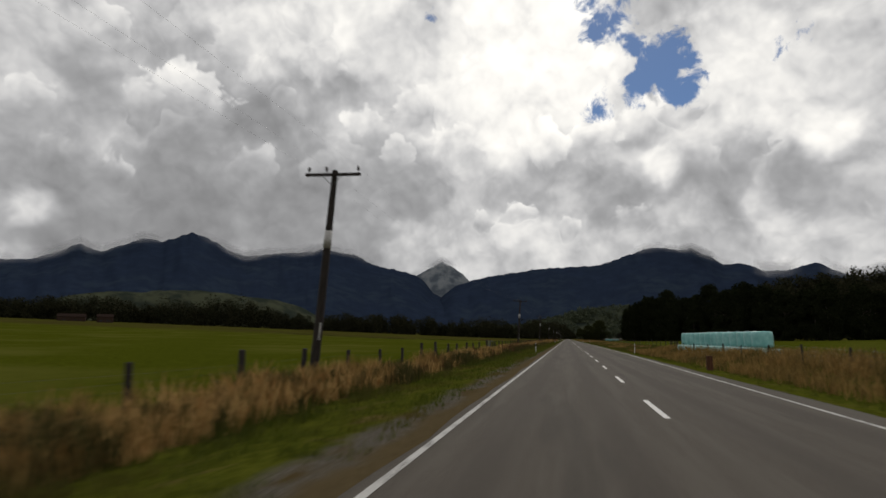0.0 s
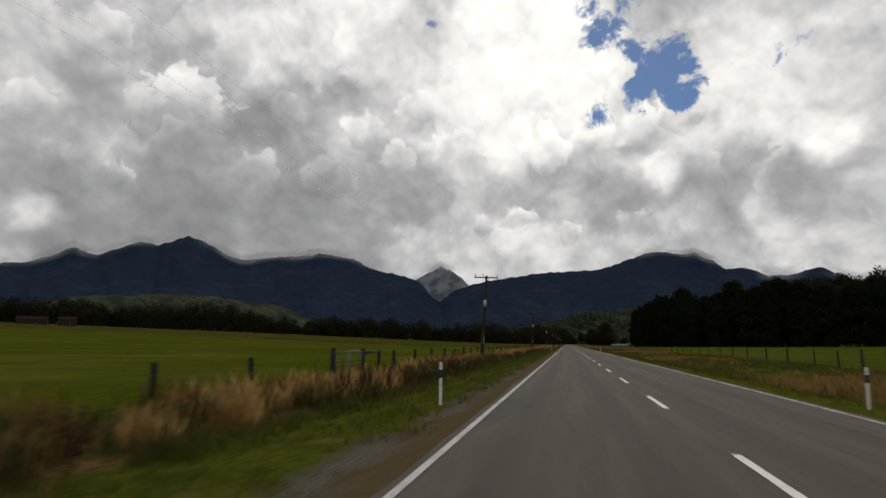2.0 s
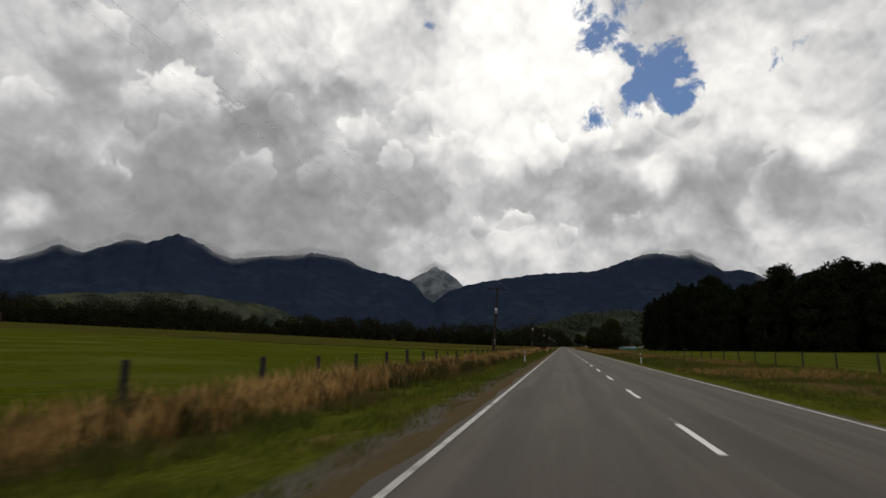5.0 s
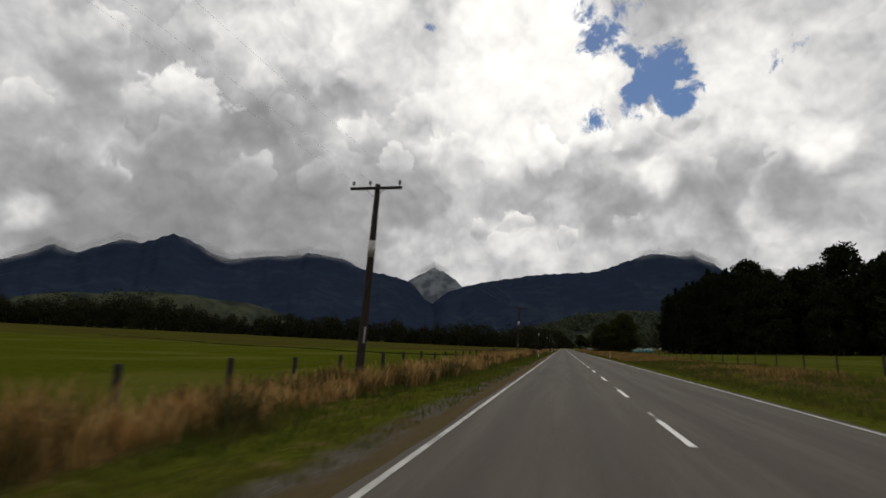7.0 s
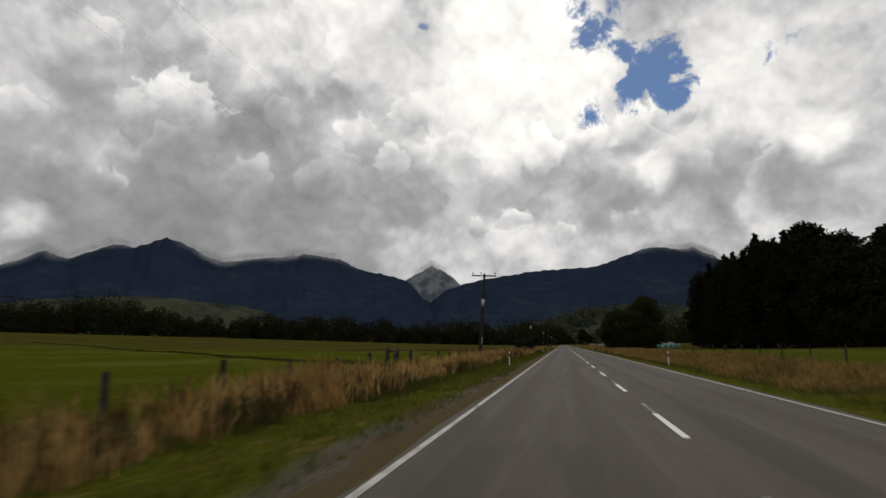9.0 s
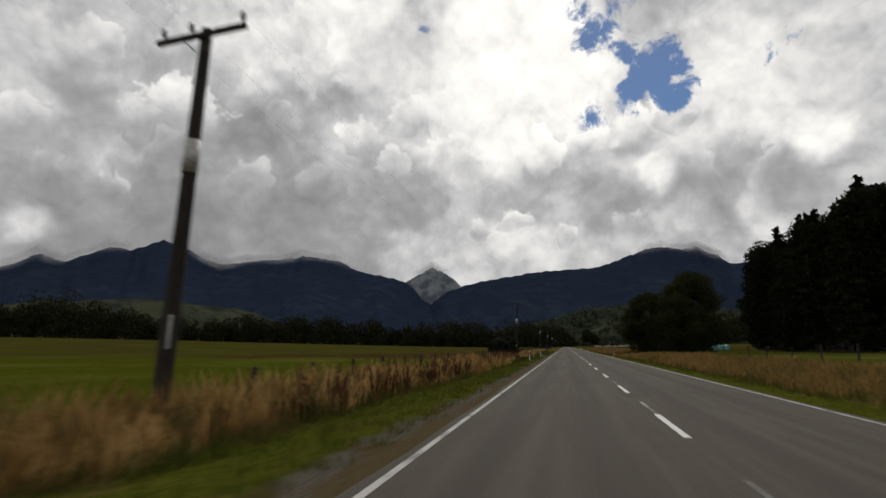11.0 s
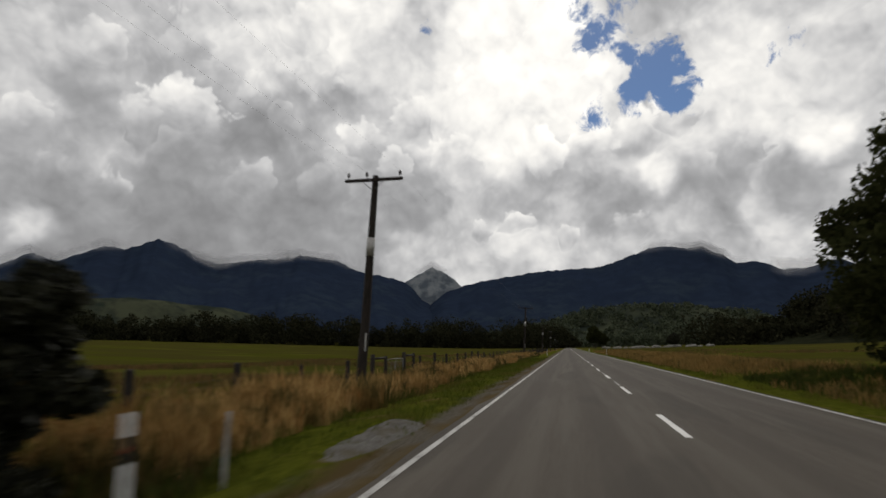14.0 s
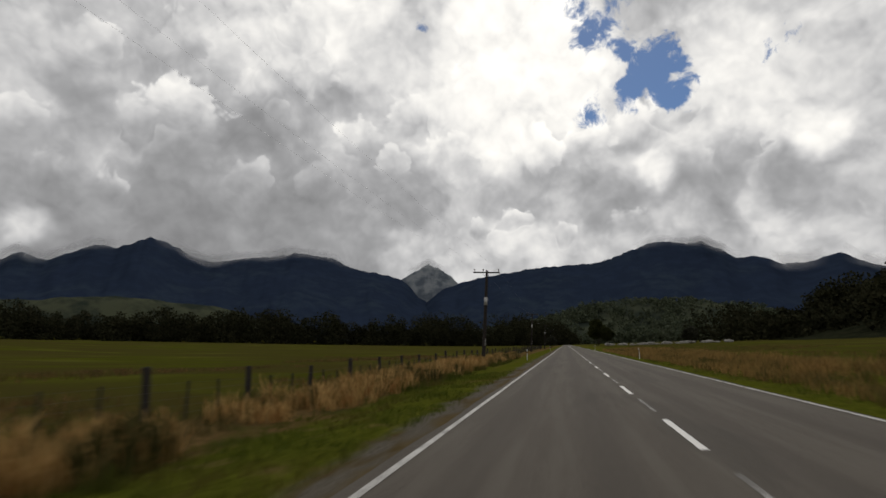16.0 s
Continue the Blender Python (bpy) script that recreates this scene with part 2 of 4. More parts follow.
def road_colour(g, place):
    s = g.add("ShaderNodeSeparateXYZ")
    g.put(s.inputs[0], place)
    chip = g.mix(g.range(g.noise(place, 70, 5, 0.7), 0.36, 0.64), (0.053, 0.045, 0.036), (0.128, 0.109, 0.088))
    along = g.vec("MULTIPLY", place, (1.0, 0.05, 1.0))
    streak = g.noise(along, 2.6, 5, 0.6)
    col = g.mix(g.range(streak, 0.40, 0.66), chip, (0.110, 0.095, 0.077))
    # polished wheel paths in both lanes
    lane = g.math("ABSOLUTE", g.math("SUBTRACT", g.math("ABSOLUTE", s.outputs[0]), 1.82))
    track = g.range(g.math("ABSOLUTE", g.math("SUBTRACT", lane, 0.80)), 0.42, 0.12, 0.0, 0.55)
    col = g.mix(track, col, (0.071, 0.060, 0.049))
    patch = g.range(g.noise(g.vec("MULTIPLY", place, (0.5, 0.06, 1.0)), 1.0, 3), 0.60, 0.64, 0.0, 0.4)
    col = g.mix(patch, col, (0.058, 0.051, 0.042))
    return col


M_ROAD = material("chip_seal", road_colour, 0.85, lambda g, p: (g.noise(p, 60, 5, 0.7), 0.006), spec=0.12)


def paint_colour(worn, fresh=(0.72, 0.70, 0.66)):
    def build(g, place):
        wear = g.range(g.math("ADD", g.math("MULTIPLY", g.noise(place, 1.1, 5, 0.7), 0.5), g.math("MULTIPLY", g.noise(place, 28, 5, 0.7), 0.5)),
                       worn - 0.08, worn + 0.08)
        return g.mix(wear, fresh, (0.10, 0.092, 0.080))
    return build


M_PAINT = material("road_paint", paint_colour(0.64), 0.6)
M_EDGE_PAINT = material("worn_road_paint", paint_colour(0.545, (0.50, 0.485, 0.45)), 0.65)
M_OLD_PAINT = material("faded_road_paint", paint_colour(0.44), 0.7)


def timber(dark, light):
    def build(g, place):
        grain = g.vec("MULTIPLY", place, (9.0, 9.0, 0.6))
        col = g.mix(g.range(g.noise(grain, 3, 6, 0.65), 0.3, 0.7), dark, light)
        return g.mix(g.range(g.noise(place, 1.3, 4), 0.5, 0.72), col, tuple(0.6 * (a + b) for a, b in zip(dark, light)))
    return build


M_POST = material("weathered_post", timber((0.012, 0.010, 0.008), (0.040, 0.034, 0.028)), 0.9, lambda g, p: (g.noise(p, 25, 4), 0.01))
M_POLE = material("treated_pole", timber((0.009, 0.007, 0.006), (0.034, 0.026, 0.020)), 0.85, lambda g, p: (g.noise(p, 14, 5), 0.012))
M_BAND = material("pole_sleeve", speckled((0.30, 0.29, 0.27), (0.45, 0.44, 0.42), 9), 0.45, metal=0.3)
M_STEEL = material("galvanised_steel", speckled((0.13, 0.135, 0.13), (0.22, 0.225, 0.22), 20), 0.6, metal=0.7)
M_INSULATOR = material("glazed_insulator", speckled((0.028, 0.022, 0.020), (0.06, 0.05, 0.045), 12), 0.25, spec=0.5)
M_WIRE = material("line_wire", speckled((0.10, 0.10, 0.10), (0.16, 0.16, 0.16), 5), 0.5, metal=0.6)
M_LINE = material("bright_aluminium_line", speckled((0.42, 0.42, 0.43), (0.58, 0.58, 0.59), 5), 0.45, metal=0.5)
# grass of the drains; its dark green also stands for shade by the willows
M_DRAIN_AND_SHADE = material("drain_and_shade_grass", by_island((0.026, 0.038, 0.007), (0.058, 0.070, 0.014)), 0.85, spec=0.05)
M_WRAP = material("teal_bale_wrap", lambda g, p: g.mix(g.range(g.noise(p, 2.2, 5), 0.35, 0.7), (0.15, 0.40, 0.38), (0.27, 0.54, 0.51)), 0.32,
                  lambda g, p: (g.noise(g.vec("MULTIPLY", p, (1, 1, 4)), 4.5, 5, 0.6), 0.05), spec=0.5)
M_MARKER = material("white_plastic", speckled((0.62, 0.62, 0.60), (0.78, 0.78, 0.76), 14), 0.45)
M_RED = material("red_reflector", speckled((0.28, 0.02, 0.018), (0.40, 0.03, 0.02), 30), 0.3)
M_BLACK = material("dark_band", speckled((0.012, 0.012, 0.012), (0.03, 0.03, 0.03), 20), 0.5)
def straw_colour(g, place):
    r = g.add("ShaderNodeNewGeometry").outputs["Random Per Island"]
    col = g.mix(r, (0.25, 0.142, 0.048), (0.60, 0.395, 0.155))
    col = g.mix(g.range(g.noise(place, 0.35, 3), 0.45, 0.68), col, (0.21, 0.125, 0.040))
    # olive and rusty clumps among the straw
    col = g.mix(g.range(g.noise(place, 0.95, 4, 0.6), 0.50, 0.62, 0.0, 0.85), col, (0.075, 0.066, 0.022))
    return g.mix(g.range(g.noise(place, 1.3, 3, 0.5), 0.44, 0.30, 0.0, 0.7), col, (0.30, 0.135, 0.042))


M_STRAW = material("dry_grass", straw_colour, 0.85, spec=0.05, extra=leafy(0.35))
M_WEED = material("dry_weed", by_island((0.075, 0.044, 0.018), (0.21, 0.130, 0.050), (0.060, 0.054, 0.018)), 0.85, spec=0.05, extra=leafy(0.3))
M_BLADE = material("green_grass", by_island((0.042, 0.057, 0.006), (0.098, 0.117, 0.015), (0.105, 0.088, 0.020)), 0.8, spec=0.05, extra=leafy(0.35))
M_BROWN = material("brown_grass", by_island((0.140, 0.085, 0.028), (0.36, 0.225, 0.078), (0.080, 0.072, 0.022)), 0.85, spec=0.05, extra=leafy(0.3))
M_RANK = material("rank_green_grass", by_island((0.040, 0.050, 0.008), (0.092, 0.100, 0.021), (0.105, 0.080, 0.026)), 0.85, spec=0.05, extra=leafy(0.3))
M_GRAVEL = material("stony_apron", speckled((0.07, 0.064, 0.056), (0.17, 0.16, 0.145), 22, 2.0, (0.09, 0.078, 0.055)), 0.95, lambda g, p: (g.noise(p, 16, 4), 0.04), spec=0.1)
M_RUSH = material("olive_rush", by_island((0.040, 0.040, 0.012), (0.095, 0.080, 0.028)), 0.85, spec=0.05)
M_DOCK = material("dock_seed", by_island((0.060, 0.026, 0.014), (0.125, 0.055, 0.026)), 0.9, spec=0.1)
M_BARK = material("bark", timber((0.030, 0.024, 0.018), (0.085, 0.070, 0.055)), 0.9, lambda g, p: (g.noise(p, 8, 5), 0.03))
M_BEECH = material("beech_leaf", by_island((0.010, 0.013, 0.006), (0.023, 0.027, 0.012)), 0.85, spec=0.0)
M_WILLOW = material("willow_leaf", by_island((0.021, 0.025, 0.009), (0.046, 0.049, 0.018)), 0.85, spec=0.0, extra=leafy(0.3))
M_SHRUB = material("dark_shrub_leaf", by_island((0.010, 0.011, 0.006), (0.028, 0.028, 0.013)), 0.75, spec=0.2)
M_FARWOOD = material("far_wood_leaf", by_island((0.018, 0.019, 0.011), (0.042, 0.040, 0.021), (0.020, 0.023, 0.012)), 0.9, spec=0.0)
M_HILLWOOD = material("hill_wood_leaf", by_island((0.046, 0.058, 0.036), (0.080, 0.092, 0.052)), 0.85, spec=0.1)
# dark forest with the blue of distance haze put into its base colour
M_MOUNT = material("hazed_mountain_forest", lambda g, p: g.mix(
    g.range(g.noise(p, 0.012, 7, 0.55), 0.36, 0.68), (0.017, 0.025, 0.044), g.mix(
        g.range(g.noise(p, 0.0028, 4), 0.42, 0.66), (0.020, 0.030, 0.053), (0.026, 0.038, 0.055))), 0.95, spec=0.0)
# the far peak's colour is paled and blued to hold distance haze
M_PEAK = material("hazed_peak", lambda g, p: g.mix(
    g.range(g.noise(p, 0.010, 8, 0.65), 0.38, 0.64), (0.085, 0.100, 0.118), (0.20, 0.215, 0.225)), 0.95, spec=0.0)
M_HILL = material("hill_pasture", lambda g, p: g.mix(
    g.range(g.noise(p, 0.012, 7, 0.6), 0.38, 0.64), (0.025, 0.031, 0.024), (0.062, 0.068, 0.042)), 0.95, spec=0.0)
M_BUSHFLOOR = material("bush_floor", speckled((0.010, 0.012, 0.007), (0.024, 0.025, 0.014), 0.2, 0.02, (0.018, 0.020, 0.010)), 0.95, spec=0.0)
M_ROOF = material("roof_iron", speckled((0.020, 0.014, 0.012), (0.040, 0.027, 0.022), 3), 0.95, spec=0.0)
M_WALL = material("weatherboard", speckled((0.028, 0.017, 0.012), (0.048, 0.030, 0.021), 3), 0.9, spec=0.05)
M_GLASS = material("dark_window", speckled((0.01, 0.012, 0.014), (0.02, 0.022, 0.025), 3), 0.1, spec=0.5)
M_STONE = material("pale_rock", speckled((0.12, 0.115, 0.10), (0.24, 0.225, 0.20), 3), 0.9)


def cloud_cap(name):
    """Thin drifting cloud: white, lit by the sky, torn at its rims."""
    m = bpy.data.materials.new(name)
    m.use_nodes = True
    g = Nodes(m.node_tree)
    co = g.add("ShaderNodeTexCoord")
    rim = g.add("ShaderNodeVertexColor")
    rim.layer_name = "cover"
    diffuse = g.add("ShaderNodeBsdfDiffuse")
    diffuse.inputs[0].default_value = (0.54, 0.54, 0.55, 1)
    through_it = g.add("ShaderNodeBsdfTranslucent")
    through_it.inputs[0].default_value = (0.54, 0.54, 0.55, 1)
    both = g.add("ShaderNodeMixShader")
    g.put(both.inputs[1], diffuse.outputs[0])
    g.put(both.inputs[2], through_it.outputs[0])
    clear = g.add("ShaderNodeBsdfTransparent")
    torn = g.math("ADD", rim.outputs[0], g.math("MULTIPLY", g.math("SUBTRACT", g.noise(co.outputs["Object"], 0.0048, 6, 0.55), 0.5), 1.1))
    m2 = g.add("ShaderNodeMixShader")
    g.put(m2.inputs[0], g.range(torn, 0.05, 1.1))
    g.put(m2.inputs[1], clear.outputs[0])
    g.put(m2.inputs[2], both.outputs[0])
    out = g.add("ShaderNodeOutputMaterial")
    g.put(out.inputs[0], m2.outputs[0])
    return m


M_CLOUD = cloud_cap("low_cloud")
M_STUMP = material("red_brown_timber", timber((0.04, 0.017, 0.009), (0.10, 0.042, 0.020)), 0.9, lambda g, p: (g.noise(p, 20, 4), 0.01))
M_PALE_WRAP = material("pale_bale_wrap", lambda g, p: g.mix(g.range(g.noise(p, 2.2, 5), 0.35, 0.7), (0.20, 0.44, 0.41), (0.36, 0.60, 0.56)), 0.32,
                       lambda g, p: (g.noise(g.vec("MULTIPLY", p, (1, 1, 4)), 4.5, 5, 0.6), 0.05), spec=0.5)

# ---- builders ----
def mesh_of(name, verts, faces, mat, smooth=False):
    me = bpy.data.meshes.new(name)
    me.from_pydata([tuple(v) for v in verts], [], [tuple(f) for f in faces])
    me.materials.append(mat)
    if smooth:
        me.polygons.foreach_set("use_smooth", [True] * len(me.polygons))
    me.update()
    return me


def quads(name, corners, mat):
    """A mesh of loose quads from an array (n, 4, 3)."""
    n = len(corners)
    me = bpy.data.meshes.new(name)
    me.vertices.add(4 * n)
    me.vertices.foreach_set("co", np.asarray(corners, dtype=np.float32).reshape(-1))
    me.loops.add(4 * n)
    me.loops.foreach_set("vertex_index", np.arange(4 * n, dtype=np.int32))
    me.polygons.add(n)
    me.polygons.foreach_set("loop_start", np.arange(0, 4 * n, 4, dtype=np.int32))
    me.materials.append(mat)
    me.update(calc_edges=True)
    return me


def part(name, data, mat, parent, label="", smooth=False):
    """Links a bmesh or a mesh as one object under a thing."""
    if isinstance(data, bmesh.types.BMesh):
        me = bpy.data.meshes.new(name)
        data.to_mesh(me)
        data.free()
        me.materials.append(mat)
        if smooth:
            me.polygons.foreach_set("use_smooth", [True] * len(me.polygons))
        data = me
    ob = new(name, data)
    ob.parent = parent
    if label:
        tagged(ob, label)
    return ob


def box(bm, x0, y0, z0, x1, y1, z1, bevel=0.0):
    made = bmesh.ops.create_cube(bm, size=1.0, matrix=Matrix.Translation(((x0 + x1) / 2, (y0 + y1) / 2, (z0 + z1) / 2))
                                 @ Matrix.Diagonal((x1 - x0, y1 - y0, z1 - z0, 1)))
    if bevel:
        edges = {e for v in made["verts"] for e in v.link_edges}
        bmesh.ops.bevel(bm, geom=list(edges), offset=bevel, segments=2, affect="EDGES", profile=0.6)
    return bm


def ring(bm, rows, sides=10, wobble=0.0, seed=0, cap=True):
    """A round body through rows of (x, y, z, radius)."""
    rng = random.Random(seed)
    loops = []
    for x, y, z, r in rows:
        loops.append([bm.verts.new((x + math.cos(a) * r * (1 + rng.uniform(-wobble, wobble)), y + math.sin(a) * r * (1 + rng.uniform(-wobble, wobble)), z))
                      for a in (2 * math.pi * i / sides for i in range(sides))])
    for a, b in zip(loops, loops[1:]):
        for i in range(sides):
            bm.faces.new((a[i], a[(i + 1) % sides], b[(i + 1) % sides], b[i]))
    if cap:
        bm.faces.new(loops[0][::-1])
        bm.faces.new(loops[-1])
    return bm


def tube(bm, points, radii, sides=6):
    """A bent, tapered limb along points."""
    loops = []
    for i, p in enumerate(points):
        a = points[max(i - 1, 0)]
        b = points[min(i + 1, len(points) - 1)]
        q = (Vector(b) - Vector(a)).to_track_quat("Z", "Y")
        loops.append([bm.verts.new(Vector(p) + q @ Vector((math.cos(t) * radii[i], math.sin(t) * radii[i], 0)))
                      for t in (2 * math.pi * k / sides for k in range(sides))])
    for a, b in zip(loops, loops[1:]):
        for k in range(sides):
            bm.faces.new((a[k], a[(k + 1) % sides], b[(k + 1) % sides], b[k]))
    bm.faces.new(loops[0][::-1])
    bm.faces.new(loops[-1])
    return bm


def thing(name, label, category, group="", at=(0, 0, 0), turn=0.0):
    ob = new(name)
    ob.empty_display_size = 0.2
    ob.matrix_basis = pose(*at, 0, 0, turn)
    return tagged(ob, label, category, group)


# ---- the lie of the land ----
def smooth_step(a, b, v):
    t = np.clip((v - a) / (b - a), 0, 1)
    return t * t * (3 - 2 * t)


def land(x, y):
    """The height of the ground."""
    x, y = np.asarray(x, dtype=float), np.asarray(y, dtype=float)
    s = np.abs(x)
    left = -0.35 * smooth_step(4.8, 8.0, s) + 0.02 * smooth_step(9, 12, s)
    right = -0.06 * smooth_step(4.8, 6.4, s) + 0.22 * smooth_step(6.8, 9.5, s) + 0.10 * smooth_step(10, 14, s)
    z = -0.03 - 0.05 * smooth_step(3.7, 4.6, s) + np.where(x < 0, left, right)
    z = z + 0.10 * smooth_step(5, 9, s) * np.sin(0.21 * y + 0.4 * x) * np.cos(0.083 * y)
    # a drain passes under the road
    drain = np.exp(-((y - 351.8) / 1.3) ** 2) * smooth_step(5.2, 7.0, s) * (1 - smooth_step(26, 40, s))
    z = z - 0.75 * drain
    # the paddocks are lifted towards their far sides to fit the camera's view
    z = z + 15.0 * smooth_step(330, 950, -x) * smooth_step(0, 500, y)
    z = z + 11.6 * smooth_step(40, 480, -x) * smooth_step(-200, 600, y) + 4.0 * smooth_step(25, 260, x)
    return z + 0.25 * smooth_step(14, 40, s) * np.sin(x * 0.045 + 1.0) * np.sin(y * 0.031)


def make_ground():
    xs = sorted({*np.round(np.concatenate([np.arange(-13, 13.01, 0.5), np.arange(3.5, 9, 0.25), -np.arange(3.5, 9, 0.25)]), 2),
                 *[s * v for s in (-1, 1) for v in (15, 18, 22, 27, 34, 42, 52, 65, 80, 100, 130, 170, 220, 290, 380, 500, 700, 1000, 1500, 2300, 3500, 4900)]})
    ys = np.array(sorted({*np.arange(-24, 472, 1.5), *np.arange(472, 700, 8), *[-60, -130, -300, -700, -1500, -3000, -4900],
                          *[720, 760, 820, 900, 1000, 1150, 1350, 1600, 2000, 2600, 3400, 4300, 4950]}))
    X, Y = np.meshgrid(xs, ys)
    Z = land(X, Y)
    nx, ny = len(xs), len(ys)
    idx = np.arange(nx * ny).reshape(ny, nx)
    faces = np.stack([idx[:-1, :-1], idx[:-1, 1:], idx[1:, 1:], idx[1:, :-1]], -1).reshape(-1, 4)
    me = mesh_of("ground", np.stack([X, Y, Z], -1).reshape(-1, 3), faces.tolist(), M_GROUND, True)
    return tagged(new("ground", me), "flat green pasture with straw-coloured roadside verges", "ground", kind="structure")


make_ground()

ROAD_W = 4.05


def make_road():
    xs = np.array([-3.77, -3.72, -3.2, -2.0, -1.0, 0, 1.0, 2.0, 3.2, ROAD_W, ROAD_W + 0.05])
    ys = np.concatenate([np.arange(-40, 480, 2.0), np.arange(480, 1400, 20.0)])
    rng = np.random.default_rng(4)
    X, Y = np.meshgrid(xs, ys)
    Z = 0.012 + 0.028 * (1 - (X / ROAD_W) ** 2)
    Z[:, 0] = Z[:, -1] = -0.10
    ragged = rng.normal(0, 0.035, (len(ys), 2))
    X[:, 0] += ragged[:, 0]
    X[:, 1] += ragged[:, 0]
    X[:, -1] += ragged[:, 1]
    X[:, -2] += ragged[:, 1]
    nx, ny = len(xs), len(ys)
    idx = np.arange(nx * ny).reshape(ny, nx)
    faces = np.stack([idx[:-1, :-1], idx[:-1, 1:], idx[1:, 1:], idx[1:, :-1]], -1).reshape(-1, 4)
    me = mesh_of("road", np.stack([X, Y, Z], -1).reshape(-1, 3), faces.tolist(), M_ROAD, True)
    return tagged(new("road", me), "straight grey chip-sealed country road with worn markings", "road", kind="structure")


road = make_road()


def road_z(x):
    return 0.012 + 0.028 * (1 - (x / ROAD_W) ** 2)


def strip(y0, y1, x, half, step, lift=0.006, wander=0.0, seed=1, line=None):
    """A painted strip about x, or about a line of (y, x)."""
    rng = np.random.default_rng(seed)
    ys = np.linspace(y0, y1, max(2, int((y1 - y0) / step) + 1))
    dx = np.cumsum(rng.normal(0, wander, len(ys))) * 0.3
    dx -= np.linspace(dx[0], dx[-1], len(ys))
    if line:
        dx += np.interp(ys, [p[0] for p in line], [p[1] for p in line]) - x
    w = half * (1 + rng.normal(0, 0.05, len(ys)))
    vs = [v for y, d, h in zip(ys, dx, w) for v in ((x + d - h, y, road_z(x + d - h) + lift), (x + d + h, y, road_z(x + d + h) + lift))]
    fs = [(2 * i, 2 * i + 1, 2 * i + 3, 2 * i + 2) for i in range(len(ys) - 1)]
    return vs, fs


# the far lane is widened along the first stretch to fit the camera's view
FAR_EDGE = [(-40, 3.22), (8, 3.28), (16, 3.36), (38, 3.60), (62, 3.85), (1400, 3.85)]
CENTRE = [(-40, -0.05), (12, -0.02), (40, 0.10), (64, 0.20), (1400, 0.20)]
vs, fs = strip(-40, 1300, -3.53, 0.052, 3.0, wander=0.01, seed=2)
part("edge_line", mesh_of("edge_line", vs, fs, M_EDGE_PAINT), None, road, "worn white painted edge line")
vs, fs = strip(-40, 1300, 3.85, 0.052, 3.0, wander=0.01, seed=4, line=FAR_EDGE)
part("edge_line", mesh_of("edge_line", vs, fs, M_EDGE_PAINT), None, road, "worn white painted edge line")
DASH, CYCLE, FIRST = 3.05, 8.4, 10.90
for k in range(-4, 90):
    y = FIRST + CYCLE * k
    vs, fs = strip(y, y + DASH, 0.20, 0.058, 0.5, 0.008, seed=20 + k, line=CENTRE)
    part("dash", mesh_of("dash", vs, fs, M_PAINT), None, road, "white painted centre dash")
    off = 0.0112 * (y - 20)
    if 60 < y < 296 or y > 356:
        vs, fs = strip(y + off, y + off + 2.8, 0.22, 0.038, 0.4, 0.004, wander=0.01, seed=220 + k)
        part("old_dash", mesh_of("old_dash", vs, fs, M_OLD_PAINT), None, road, "faded remains of an older centre dash")


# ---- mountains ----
# the skyline of each range, fitted to the camera's view: bearing from the road and height in degrees
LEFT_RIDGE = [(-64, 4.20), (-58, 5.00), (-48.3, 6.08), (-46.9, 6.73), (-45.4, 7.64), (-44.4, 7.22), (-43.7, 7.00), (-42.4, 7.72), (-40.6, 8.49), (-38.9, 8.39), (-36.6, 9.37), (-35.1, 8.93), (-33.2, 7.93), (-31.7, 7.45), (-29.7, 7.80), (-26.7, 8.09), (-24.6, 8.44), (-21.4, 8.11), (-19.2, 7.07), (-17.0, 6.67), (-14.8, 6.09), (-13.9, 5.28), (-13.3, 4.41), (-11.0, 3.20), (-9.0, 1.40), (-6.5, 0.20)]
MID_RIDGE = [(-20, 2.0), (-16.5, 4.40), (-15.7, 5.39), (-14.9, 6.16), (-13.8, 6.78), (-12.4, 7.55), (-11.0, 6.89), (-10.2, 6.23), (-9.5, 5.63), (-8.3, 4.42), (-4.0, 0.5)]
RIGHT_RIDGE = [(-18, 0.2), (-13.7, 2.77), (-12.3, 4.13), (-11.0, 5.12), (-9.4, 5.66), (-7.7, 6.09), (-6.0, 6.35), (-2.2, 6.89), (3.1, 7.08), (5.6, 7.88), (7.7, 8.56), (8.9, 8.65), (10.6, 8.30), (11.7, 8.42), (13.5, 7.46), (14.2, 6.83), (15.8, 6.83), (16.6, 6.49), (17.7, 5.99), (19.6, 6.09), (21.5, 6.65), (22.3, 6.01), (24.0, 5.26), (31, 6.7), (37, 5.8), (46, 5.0)]


